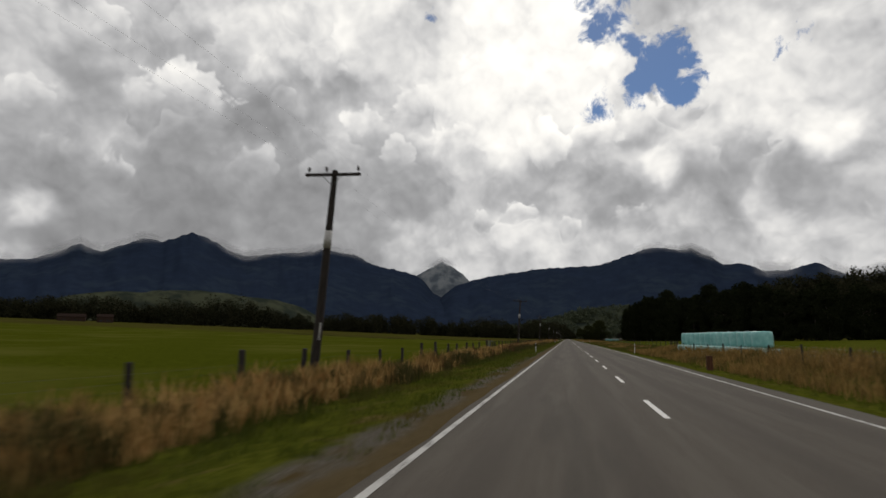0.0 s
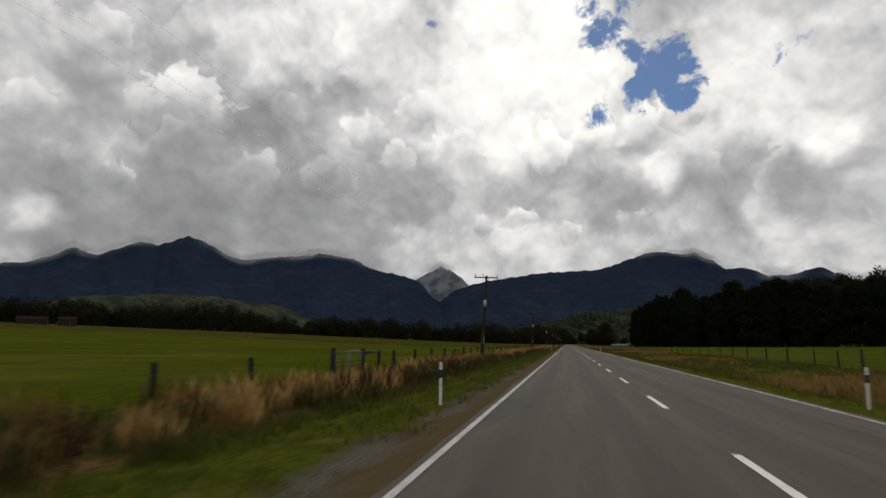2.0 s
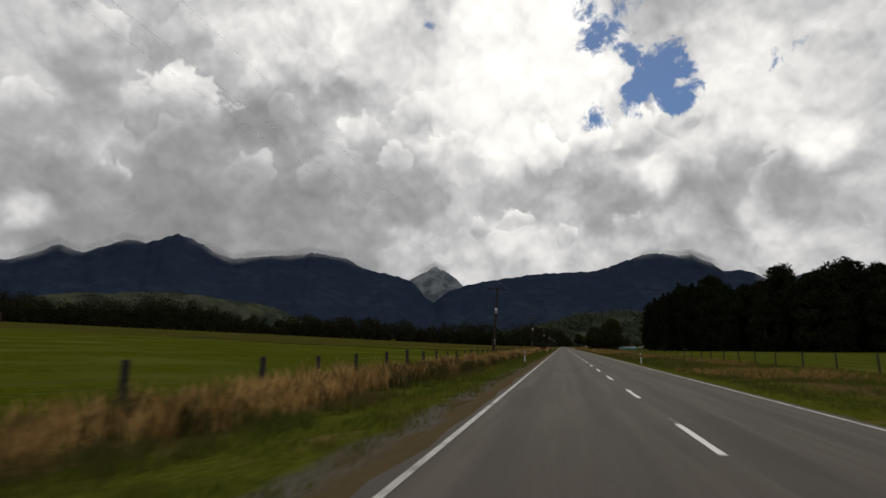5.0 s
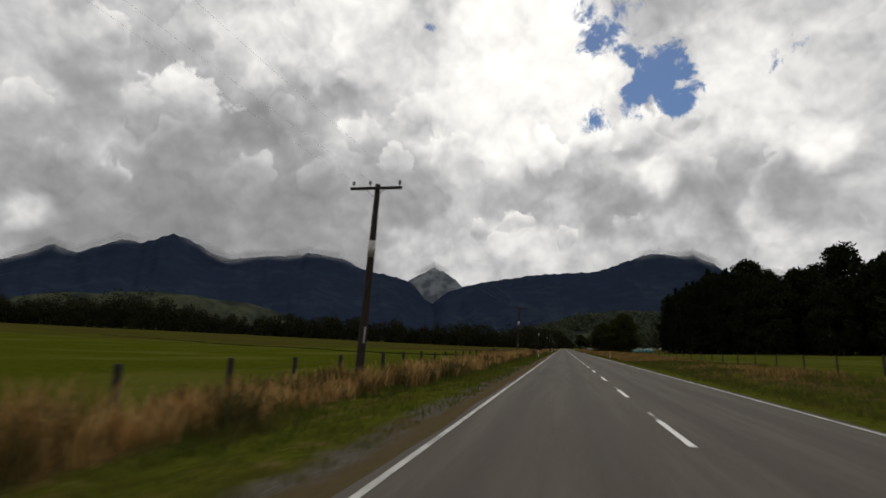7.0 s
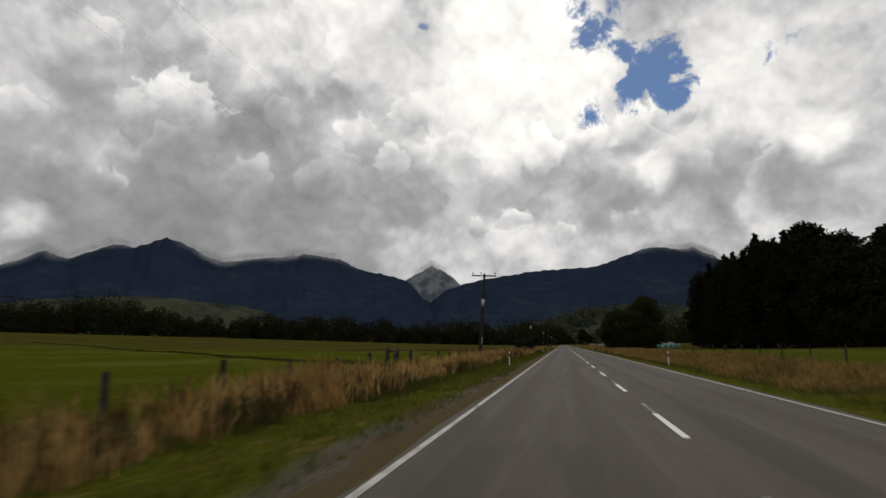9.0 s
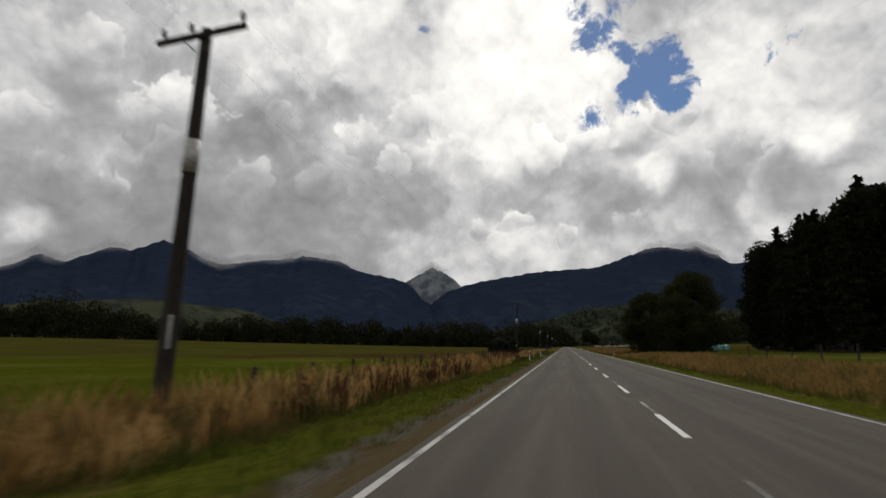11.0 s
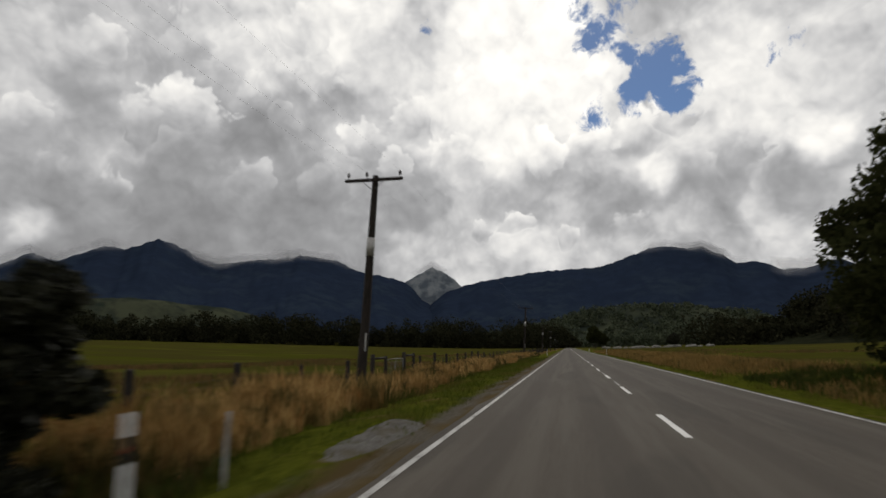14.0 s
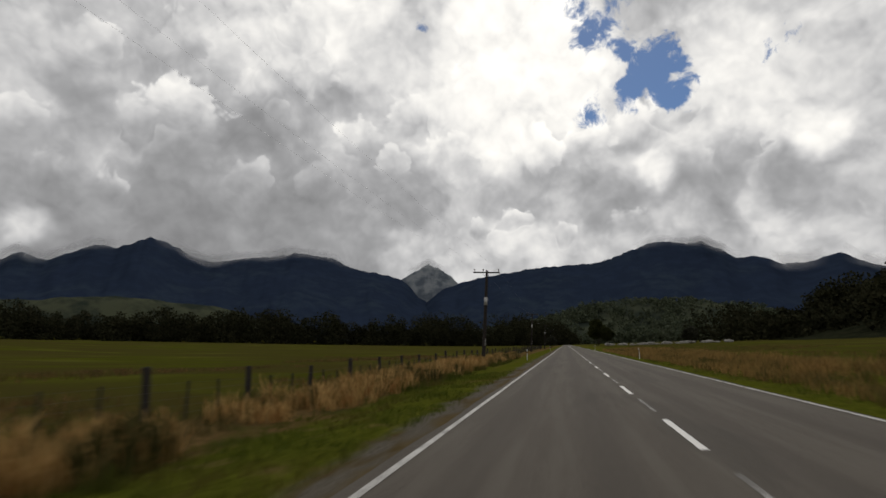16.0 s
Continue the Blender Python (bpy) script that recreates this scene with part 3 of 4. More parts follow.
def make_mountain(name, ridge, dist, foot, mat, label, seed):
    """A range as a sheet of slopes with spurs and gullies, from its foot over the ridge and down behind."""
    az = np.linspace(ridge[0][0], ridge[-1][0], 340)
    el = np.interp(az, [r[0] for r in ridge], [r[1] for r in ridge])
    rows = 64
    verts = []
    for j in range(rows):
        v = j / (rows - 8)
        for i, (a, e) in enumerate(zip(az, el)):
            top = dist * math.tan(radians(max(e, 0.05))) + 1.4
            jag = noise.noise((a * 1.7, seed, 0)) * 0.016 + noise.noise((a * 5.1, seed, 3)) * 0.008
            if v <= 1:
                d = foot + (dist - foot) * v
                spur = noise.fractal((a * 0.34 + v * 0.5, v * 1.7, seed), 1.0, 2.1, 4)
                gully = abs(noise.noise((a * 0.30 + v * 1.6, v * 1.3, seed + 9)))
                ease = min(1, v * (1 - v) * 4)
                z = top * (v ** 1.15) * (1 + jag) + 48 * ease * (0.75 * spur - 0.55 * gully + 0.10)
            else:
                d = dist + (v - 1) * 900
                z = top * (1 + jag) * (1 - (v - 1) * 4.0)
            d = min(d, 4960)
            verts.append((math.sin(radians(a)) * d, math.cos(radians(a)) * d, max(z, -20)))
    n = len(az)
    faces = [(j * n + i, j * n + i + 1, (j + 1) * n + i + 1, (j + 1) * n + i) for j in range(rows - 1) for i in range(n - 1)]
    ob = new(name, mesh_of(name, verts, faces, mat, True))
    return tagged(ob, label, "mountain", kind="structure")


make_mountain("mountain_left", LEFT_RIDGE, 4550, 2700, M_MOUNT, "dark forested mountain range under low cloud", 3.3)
make_mountain("mountain_peak", MID_RIDGE, 4900, 4300, M_PEAK, "rocky peak paled by painted haze between two forested ranges", 7.1)
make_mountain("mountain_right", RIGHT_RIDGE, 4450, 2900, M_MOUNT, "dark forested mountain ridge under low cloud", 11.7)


def make_hill(name, cx, cy, rx, ry, height, mat, label, seed, turn=0.0, rough=0.28, flat=0.0):
    n, m = 60, 24
    verts, faces = [(cx, cy, height + float(land(cx, cy)))], []
    for j in range(1, m + 1):
        r = j / m
        for i in range(n):
            a = 2 * math.pi * i / n
            px, py = math.cos(a) * r * rx, math.sin(a) * r * ry
            x = cx + px * math.cos(turn) - py * math.sin(turn)
            y = cy + px * math.sin(turn) + py * math.cos(turn)
            bump = noise.fractal((x * 0.006, y * 0.006, seed), 0.9, 2.1, 4)
            z = height * (math.cos(math.pi * max(0, (min(r, 1) - flat) / (1 - flat))) * 0.5 + 0.5) * (1 + rough * bump) - 3 * r ** 6
            verts.append((x, y, z + float(land(x, y))))
    faces += [(0, 1 + i, 1 + (i + 1) % n) for i in range(n)]
    for j in range(m - 1):
        for i in range(n):
            a, b = 1 + j * n + i, 1 + j * n + (i + 1) % n
            faces.append((a, a + n, b + n, b))
    return tagged(new(name, mesh_of(name, verts, faces, mat, True)), label, "hill", kind="structure")


def make_cloud(ridge, a0, a1, dist, below, above, seed):
    """A bank of cloud that lies on a ridge, as a bulging sheet that thins out to its rims."""
    n, m = 60, 14
    rng = random.Random(seed)
    verts, cover = [], []
    for j in range(m):
        v = j / (m - 1)
        for i in range(n):
            u = i / (n - 1)
            a = a0 + (a1 - a0) * u
            e = np.interp(a, [r[0] for r in ridge], [r[1] for r in ridge]) - below + (below + above) * v
            d = dist - 120 * math.sin(math.pi * v) - 60 * noise.noise((a * 0.8, v * 2, seed))
            verts.append((math.sin(radians(a)) * d, math.cos(radians(a)) * d, d * math.tan(radians(e))))
            cover.append(0.62 * (4 * u * (1 - u)) ** 0.7 * math.sin(math.pi * v) ** 1.3)
    faces = [(j * n + i, j * n + i + 1, (j + 1) * n + i + 1, (j + 1) * n + i) for j in range(m - 1) for i in range(n - 1)]
    me = mesh_of("low_cloud", verts, faces, M_CLOUD, True)
    layer = me.color_attributes.new("cover", "FLOAT_COLOR", "POINT")
    layer.data.foreach_set("color", np.repeat(np.array(cover, dtype=np.float32), 4))
    return tagged(new("low_cloud", me), "grey-white cloud bank resting on a mountain ridge", "cloud", "ridge clouds", kind="structure")


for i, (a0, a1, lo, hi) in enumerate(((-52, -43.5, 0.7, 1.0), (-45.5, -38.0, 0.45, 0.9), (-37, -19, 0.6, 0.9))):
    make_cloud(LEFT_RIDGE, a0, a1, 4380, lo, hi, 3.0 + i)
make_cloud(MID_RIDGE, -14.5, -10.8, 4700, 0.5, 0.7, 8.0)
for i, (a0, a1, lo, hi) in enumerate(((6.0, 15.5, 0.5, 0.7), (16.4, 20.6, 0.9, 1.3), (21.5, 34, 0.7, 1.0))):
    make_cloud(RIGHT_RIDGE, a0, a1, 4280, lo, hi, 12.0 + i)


make_hill("hill_left", -1430, 1910, 760, 300, 130, M_HILL, "long low hill of dark mottled scrub and pasture", 2.0, 0.70, 0.13, 0.30)
make_hill("hill_dark", 335, 770, 225, 270, 62, M_BUSHFLOOR, "low hill under dark bush beyond the paddocks", 8.0, 0.1)
make_hill("hill_right", 190, 1700, 560, 300, 84, M_HILL, "low wooded hill behind the paddocks", 5.0, 0.15)


# ---- trees ----
def leaf_quads(centres, size, rng, droop=0.0, fat=0.42):
    """Loose folded leaf sprays round the centres, an array (n, 3)."""
    n = len(centres)
    u = rng.normal(size=(n, 3))
    u[:, 2] -= droop
    u /= np.linalg.norm(u, axis=1)[:, None]
    w = rng.normal(size=(n, 3))
    w -= (w * u).sum(1)[:, None] * u
    w /= np.linalg.norm(w, axis=1)[:, None]
    s = size * rng.uniform(0.6, 1.3, n)[:, None]
    return np.stack([centres - u * s, centres + w * s * fat, centres + u * s, centres - w * s * fat], 1)


def crown_points(rng, count, clumps, clump_r):
    """Points inside clumps (x, y, z, r): more towards each clump's skin."""
    weights = np.array([c[3] ** 2 for c in clumps])
    pick = rng.choice(len(clumps), count, p=weights / weights.sum())
    c = np.array(clumps)[pick]
    v = rng.normal(size=(count, 3))
    v /= np.linalg.norm(v, axis=1)[:, None]
    r = rng.uniform(0.35, 1.05, count) ** 0.6
    return c[:, :3] + v * (c[:, 3] * r)[:, None] * np.array([1, 1, clump_r])


def make_tree(name, label, height, spread, kind, leaf, count, leaf_mat, seed, group=""):
    rng = np.random.default_rng(seed)
    py = random.Random(seed)
    t = thing(name, label, "bush" if "bush" in name else "tree", group)
    wood = bmesh.new()
    clumps = []
    if kind == "spire":
        tube(wood, [(0, 0, -0.3), (0.05, 0, height * 0.5), (0, 0.05, height * 0.97)], [height * 0.018, height * 0.011, 0.03], 7)
        for i in range(74):
            f = 0.08 + 0.90 * i / 73
            reach = spread * (1 - f) ** 0.8 * py.uniform(0.35, 1.15) + 0.2
            a = i * 2.4 + py.uniform(-0.4, 0.4)
            z = height * f
            tip = (math.cos(a) * reach, math.sin(a) * reach, z - reach * 0.18)
            tube(wood, [(0, 0, z), tip], [0.07, 0.02], 4)
            for k in (0.35, 0.7, 1.0):
                clumps.append((tip[0] * k, tip[1] * k, z - reach * 0.18 * k, 0.22 + reach * 0.24))
        squash = 0.6
    else:
        stems = {"broad": 1, "bush": 6, "shrub": 4, "open": 7}[kind]
        for s in range(stems):
            a = 2 * math.pi * s / stems + py.uniform(-0.4, 0.4)
            lean = 0 if stems == 1 else spread * 0.28
            base = (math.cos(a) * lean * 0.3, math.sin(a) * lean * 0.3, -0.3)
            top = (math.cos(a) * lean * 1.6, math.sin(a) * lean * 1.6, height * 0.62)
            mid = ((base[0] + top[0]) / 2 + py.uniform(-0.2, 0.2), (base[1] + top[1]) / 2, height * 0.3)
            r = height * 0.022 / math.sqrt(stems)
            tube(wood, [base, mid, top], [r, r * 0.75, r * 0.35], 8)
            for i in range(9 if stems == 1 else 4):
                b = py.uniform(0, 6.28)
                f = py.uniform(0.3, 0.95)
                p = Vector(mid).lerp(Vector(top), f)
                reach = spread * py.uniform(0.35, 0.75)
                q = p + Vector((math.cos(b) * reach, math.sin(b) * reach, reach * py.uniform(0.2, 0.7)))
                tube(wood, [p, p.lerp(q, 0.5) + Vector((0, 0, 0.2)), q], [r * 0.4, r * 0.25, r * 0.08], 5)
        low = {"broad": 0.05, "bush": 0.02, "shrub": 0.34, "open": 0.40}[kind]
        for i in range({"broad": 110, "bush": 110, "shrub": 70, "open": 130}[kind]):
            f = py.uniform(0, 1)
            z = height * (low + (0.97 - low) * f)
            # widest at a third of the crown, uneven all round
            env = math.sqrt(max(0.03, 1 - (max(f - 0.38, 0) / 0.63) ** 2)) * min(1, 0.72 + 0.75 * f)
            a = py.uniform(0, 6.28)
            lump = 0.80 + 0.30 * noise.noise((math.cos(a) * 1.3, math.sin(a) * 1.3, f * 3 + seed))
            r = spread * env * lump * math.sqrt(py.uniform(0.1, 1))
            if kind == "open":
                r = spread * (0.75 + 0.5 * noise.noise((math.cos(a) * 1.6, math.sin(a) * 1.6, seed))) * math.sqrt(py.uniform(0.05, 1))
                z = height * (0.24 + 0.62 * f + 0.16 * noise.noise((math.cos(a) * r, math.sin(a) * r, seed + 4)) - 0.10 * (r / spread) ** 2)
                clumps.append((math.cos(a) * r, math.sin(a) * r, z, spread * py.uniform(0.12, 0.24)))
                continue
            clumps.append((math.cos(a) * r, math.sin(a) * r, z, spread * py.uniform(0.16, 0.34)))
        squash = 0.75
    part("trunk", wood, M_BARK, t, smooth=True)
    pts = crown_points(rng, count, clumps, squash)
    part("crown", quads("crown", leaf_quads(pts, leaf, rng, 0.5 if kind == "bush" else 0.2), leaf_mat), None, t)
    return t


def scatter(proto, spots, group):
    """The first spot takes the tree itself, the others copies: (x, y, turn, scale)."""
    for i, (x, y, turn, s) in enumerate(spots):
        m = pose(x, y, float(land(x, y)) - 0.05, 0, 0, turn)
        ob = proto if i == 0 else copy_thing(proto, m)
        ob.matrix_basis = m @ Matrix.Diagonal((s, s, s, 1))
        tagged(ob, group=group)


rng0 = random.Random(8)
# the stand of tall trees beyond the right-hand paddock
EDGE = [(33, 396), (36, 378), (41, 363), (54, 346), (72, 332), (90, 322), (110, 314), (132, 306), (156, 300), (182, 296), (210, 294), (240, 292)]
BROADS = [make_tree("beech_tree", "tall dark evergreen beech at the edge of the stand", h, w, "broad", 0.55, 11000, M_BEECH, 40 + i)
          for i, (h, w) in enumerate(((25, 9.0), (22, 8.4), (27, 9.2)))]
SPIRES = [make_tree("conifer_tree", "tall dark conifer with a ragged pointed top", h, w, "spire", 0.62, 6500, M_BEECH, 60 + i)
          for i, (h, w) in enumerate(((33, 5.0), (28, 4.2)))]
spots = [[] for _ in range(5)]
for i in range(len(EDGE) - 1):
    (x0, y0), (x1, y1) = EDGE[i], EDGE[i + 1]
    span = math.hypot(x1 - x0, y1 - y0)
    ux, uy = (x1 - x0) / span, (y1 - y0) / span
    for row in range(3 if i < 5 else 2):
        for k in range(max(2, int(span / 8.5))):
            f = (k + rng0.uniform(0.1, 0.9)) / max(2, int(span / 8.5))
            depth = 4 + row * 11 + rng0.uniform(-2, 2)
            x = x0 + (x1 - x0) * f - uy * depth
            y = y0 + (y1 - y0) * f + ux * depth
            grow = 0.64 + 0.20 * row + 0.25 * min(1, i / 4) + rng0.uniform(-0.08, 0.10)
            kind = rng0.choice([0, 1, 2])
            spots[kind].append((x, y, rng0.uniform(0, 360), grow))
spots[3] += [(42.5, 386, 90, 0.78), (46, 371, 200, 0.86), (52, 376, 40, 0.85), (36.5, 369, 150, 0.62)]
spots[4] += [(38.8, 387, 0, 0.84), (35.6, 389, 200, 0.66), (44, 383, 50, 0.92), (41, 379, 170, 0.86), (47, 374, 20, 1.0), (42, 368, 120, 0.85), (50, 364, 10, 0.98), (38.5, 363, 220, 0.78), (45, 359, 300, 0.85)]
for proto, where in zip(BROADS + SPIRES, spots):
    scatter(proto, where, "trees of the right-hand stand")

# big willows by the road past the stand
WILLOWS = [make_tree("willow_bush", "large rounded olive-green willow beside the road", h, w, "bush", 0.15, 46000, M_WILLOW, 80 + i)
           for i, (h, w) in enumerate(((8.6, 4.6), (11.5, 5.4)))]
scatter(WILLOWS[0], [(11.6, 366.0, 20, 1.05), (15.2, 362, 130, 0.98)], "roadside willows")
scatter(WILLOWS[1], [(18.2, 366.0, 75, 1.06)], "roadside willows")
near_spots = [(39.2, 394, 0, 0.84), (41.5, 391, 70, 0.84), (43, 380, 140, 0.92), (40.5, 400, 210, 0.72), (47, 369, 300, 1.0), (39.8, 383, 250, 0.62)]
near_tree = make_tree("beech_tree", "dark evergreen beech close behind the roadside willows", 25, 8.6, "broad", 0.34, 30000, M_BEECH, 47)
scatter(near_tree, near_spots, "trees of the right-hand stand")

# the dark shrub over the drain
shrub = make_tree("shrub_bush", "dark open shrub on bare crooked stems over a roadside drain", 3.75, 1.95, "open", 0.085, 60000, M_SHRUB, 91)
scatter(shrub, [(-10.2, 351.3, 0, 1.2)], "shrubs by the drain")


def far_wood(name, label, line, depth, heights, per_tree, leaf, mat, step, seed, base=None, ragged=1.0):
    """Distant woodland as one mass: many crowns of leaf sprays, with trunks, along a line of (x, y)."""
    rng = np.random.default_rng(seed)
    blocks = []
    for (x0, y0), (x1, y1) in zip(line, line[1:]):
        span = math.hypot(x1 - x0, y1 - y0)
        for k in range(int(span / step)):
            for row in range(2):
                f = (k + rng.uniform(0, 1)) * step / span
                off = rng.uniform(0, depth)
                x = x0 + (x1 - x0) * f - (y1 - y0) / span * off
                y = y0 + (y1 - y0) * f + (x1 - x0) / span * off
                h = rng.uniform(*heights) * (1 + 0.75 * ragged * noise.noise((x * 0.012, y * 0.012, seed)))
                w = h * rng.uniform(0.36, 0.58)
                z0 = float(land(x, y)) if base is None else base(x, y)
                lumps = [(rng.normal(0, w * 0.45), rng.normal(0, w * 0.45), h * f2, w * rng.uniform(0.35, 0.65)) for f2 in np.linspace(0.10, 0.78, 9)]
                lumps = [(a * (1.25 - 0.8 * c / h), b * (1.25 - 0.8 * c / h), c, r * (1.1 - 0.35 * c / h)) for a, b, c, r in lumps]
                pts = crown_points(rng, per_tree, lumps, 0.9) + np.array([x, y, z0])
                blocks.append(leaf_quads(pts, leaf, rng, 0.0, 0.68))
    ob = new(name, quads(name, np.concatenate(blocks), mat))
    return tagged(ob, label, "woodland", kind="stuff")


far_wood("far_wood", "distant belt of dark bush across the paddocks", [(-30, 1230), (-110, 1090), (-240, 960), (-400, 820), (-560, 690), (-760, 560), (-960, 430)],
         60, (18, 33), 800, 1.0, M_FARWOOD, 6.5, 5)
def flank(x, y):
    """The height of the dark hill's side."""
    px, py = x - 335, y - 770
    c, s = math.cos(-0.1), math.sin(-0.1)
    r = math.hypot((px * c - py * s) / 225, (px * s + py * c) / 270)
    return float(land(x, y)) + 62 * (math.cos(math.pi * min(r, 1)) * 0.5 + 0.5) - 2


far_wood("far_wood", "distant dark bush closing the right-hand paddocks", [(118, 960), (122, 860), (138, 770), (170, 680), (215, 600), (300, 530)],
         150, (20, 30), 420, 1.25, M_FARWOOD, 3.0, 6, base=flank)
far_wood("far_wood", "distant bush at the end of the road", [(300, 1500), (160, 1420), (60, 1400), (14, 1395)], 40, (14, 24), 130, 2.2, M_HILLWOOD, 10, 7)


def hill_height(x, y):
    px, py = x - 190, y - 1700
    c, s = math.cos(-0.15), math.sin(-0.15)
    r = math.hypot((px * c - py * s) / 560, (px * s + py * c) / 300)
    return float(land(x, y)) + 84 * (math.cos(math.pi * min(r, 1)) * 0.5 + 0.5) - 4


far_wood("hill_wood", "mixed green trees over a low hill", [(-260, 1440), (190, 1400), (640, 1440)], 330, (13, 22), 75, 2.2, M_HILLWOOD, 1.5, 9, base=hill_height)


# ---- power line ----
def make_pole(turn):
    p = thing("power_pole", "dark timber power pole with a crossarm and insulators", "power pole", "roadside power poles")
    shaft = ring(bmesh.new(), [(0, 0, -1.0, 0.215), (0, 0, 0.0, 0.21), (0.01, 0, 3.0, 0.190), (0, 0.01, 6.0, 0.165), (0, 0, 9.45, 0.130), (0, 0, 9.5, 0.11)], 12, 0.03, 5)
    part("shaft", shaft, M_POLE, p, smooth=True)
    part("sleeve", ring(bmesh.new(), [(0, 0, 5.9, 0.180), (0, 0, 6.7, 0.172)], 14), M_BAND, p, "pale metal possum sleeve", True)
    part("tag", box(bmesh.new(), 0.15, -0.18, 1.85, 0.195, -0.10, 2.6, 0.006), M_BAND, p, "small pale plate")
    arm = box(bmesh.new(), -1.42, -0.24, 9.19, 1.42, -0.115, 9.32, 0.015)
    arm = part("crossarm", arm, M_POLE, p)
    for s in (-1, 1):
        br = bmesh.new()
        tube(br, [(s * 0.55, -0.21, 9.22), (s * 0.1, -0.16, 8.85)], [0.016, 0.016], 6)
        part("brace", br, M_STEEL, arm)
    for x in (-1.29, -0.36, 1.27):
        ins = ring(bmesh.new(), [(x, -0.145, 9.30, 0.014), (x, -0.145, 9.44, 0.014), (x, -0.145, 9.45, 0.062), (x, -0.145, 9.50, 0.070), (x, -0.145, 9.52, 0.045),
                                 (x, -0.145, 9.55, 0.066), (x, -0.145, 9.60, 0.055), (x, -0.145, 9.64, 0.030)], 12)
        part("insulator", ins, M_INSULATOR, arm, "dark glazed pin insulator", True)
    return p


POLE_Y = [-66.4, 21.3, 107.1, 194.85, 281.6, 368.3, 455.0, 541.5, 628.0, 714.5]
POLE_X = [-11.0, -11.6, -10.65, -10.75, -10.4, -9.95, -9.7, -10.0, -9.8, -9.6]
pole = make_pole(0)
poles = []
for i, (x, y) in enumerate(zip(POLE_X, POLE_Y)):
    m = pose(x, y, float(land(x, y)), 0.0, 4.0 + 0.3 * math.sin(i * 2.1), -10 + 2 * math.sin(i * 1.3))
    grown = {1: 0.91, 2: 0.93, 3: 0.98, 5: 0.98}.get(i, 1.0)
    m = m @ Matrix.Diagonal((grown, grown, grown, 1))
    if i == 0:
        pole.matrix_basis = m
        poles.append(pole)
    else:
        poles.append(copy_thing(pole, m))

for k, x in enumerate((-1.29, -0.36, 1.27)):
    wire = bmesh.new()
    pts = []
    for i in range(len(POLE_Y) - 1):
        a = poles[i].matrix_basis @ Vector((x, -0.145, 9.60))
        b = poles[i + 1].matrix_basis @ Vector((x, -0.145, 9.60))
        for j in range(14):
            f = j / 14
            q = a.lerp(b, f)
            q.z -= 4 * 0.95 * f * (1 - f)
            pts.append(q)
    pts.append(b)
    tube(wire, pts, [0.0018] * len(pts), 4)
    me = bpy.data.meshes.new("power_line")
    wire.to_mesh(me)
    wire.free()
    me.materials.append(M_LINE)
    tagged(new("power_line", me), "thin sagging overhead power line", "power line", "overhead lines")


# ---- fences ----
def post_mesh(height, r, seed, taper=0.93):
    return mesh_from(ring(bmesh.new(), [(0, 0, -0.5, r), (0, 0, height * 0.5, r * (1 + taper) / 2 * 1.02), (0.01, 0, height - 0.03, r * taper), (0.01, 0, height, r * taper * 0.8)], 8, 0.06, seed), M_POST)


def mesh_from(bm, mat):
    me = bpy.data.meshes.new("post")
    bm.to_mesh(me)
    bm.free()
    me.materials.append(mat)
    return me


POSTS = [post_mesh(h, r, 3 + i) for i, (h, r) in enumerate(((1.36, 0.10), (1.28, 0.088), (1.42, 0.105), (1.25, 0.085)))]
BATTENS = [mesh_from(box(bmesh.new(), -0.025, -0.02, -0.05, 0.025, 0.02, h, 0.004), M_POST) for h in (0.85, 0.95)]


def make_fence(label, x_of, spans, step, seed, gaps=(), battens=None, wires=5, posts=POSTS):
    """spans: stretches (from, to, the place of one of its posts) along the road."""
    rng = random.Random(seed)
    f = thing("wire_fence", label, "fence", "", (0, 0, 0))
    spots = []
    for y in (p + step * k for a, b, p in spans for k in range(math.ceil((a - p) / step), math.ceil((b - p) / step))):
        yy = y + rng.uniform(-0.10, 0.10)
        if any(a - 0.3 < yy < b + 0.3 for a, b in gaps):
            continue
        x = x_of(yy) + rng.uniform(-0.06, 0.06)
        spots.append((x, yy))
        ob = part("post", rng.choice(posts), None, f)
        ob.matrix_basis = pose(x, yy, float(land(x, yy)), rng.uniform(-2.5, 2.5), rng.uniform(-2.5, 2.5), rng.uniform(0, 360))
        if battens and battens[0] < yy < battens[1]:
            for k in (1, 2):
                by = yy + step * k / 3
                if any(a < by < b for a, b in gaps):
                    continue
                ob = part("batten", rng.choice(BATTENS), None, f)
                ob.matrix_basis = pose(x_of(by), by, float(land(x_of(by), by)) + 0.08, rng.uniform(-3, 3), rng.uniform(-3, 3), 0)
    runs, run = [], [spots[0]]
    for s0, s1 in zip(spots, spots[1:]):
        if any(s0[1] < b and s1[1] > a for a, b in gaps):
            runs.append(run)
            run = []
        run.append(s1)
    runs.append(run)
    for run in runs:
        for w in range(wires):
            bm = bmesh.new()
            h = 0.22 + 0.19 * w
            tube(bm, [(xa + 0.08, ya, float(land(xa, ya)) + h) for xa, ya in run], [0.002] * len(run), 3)
            part("wire", bm, M_WIRE, f)
    return f


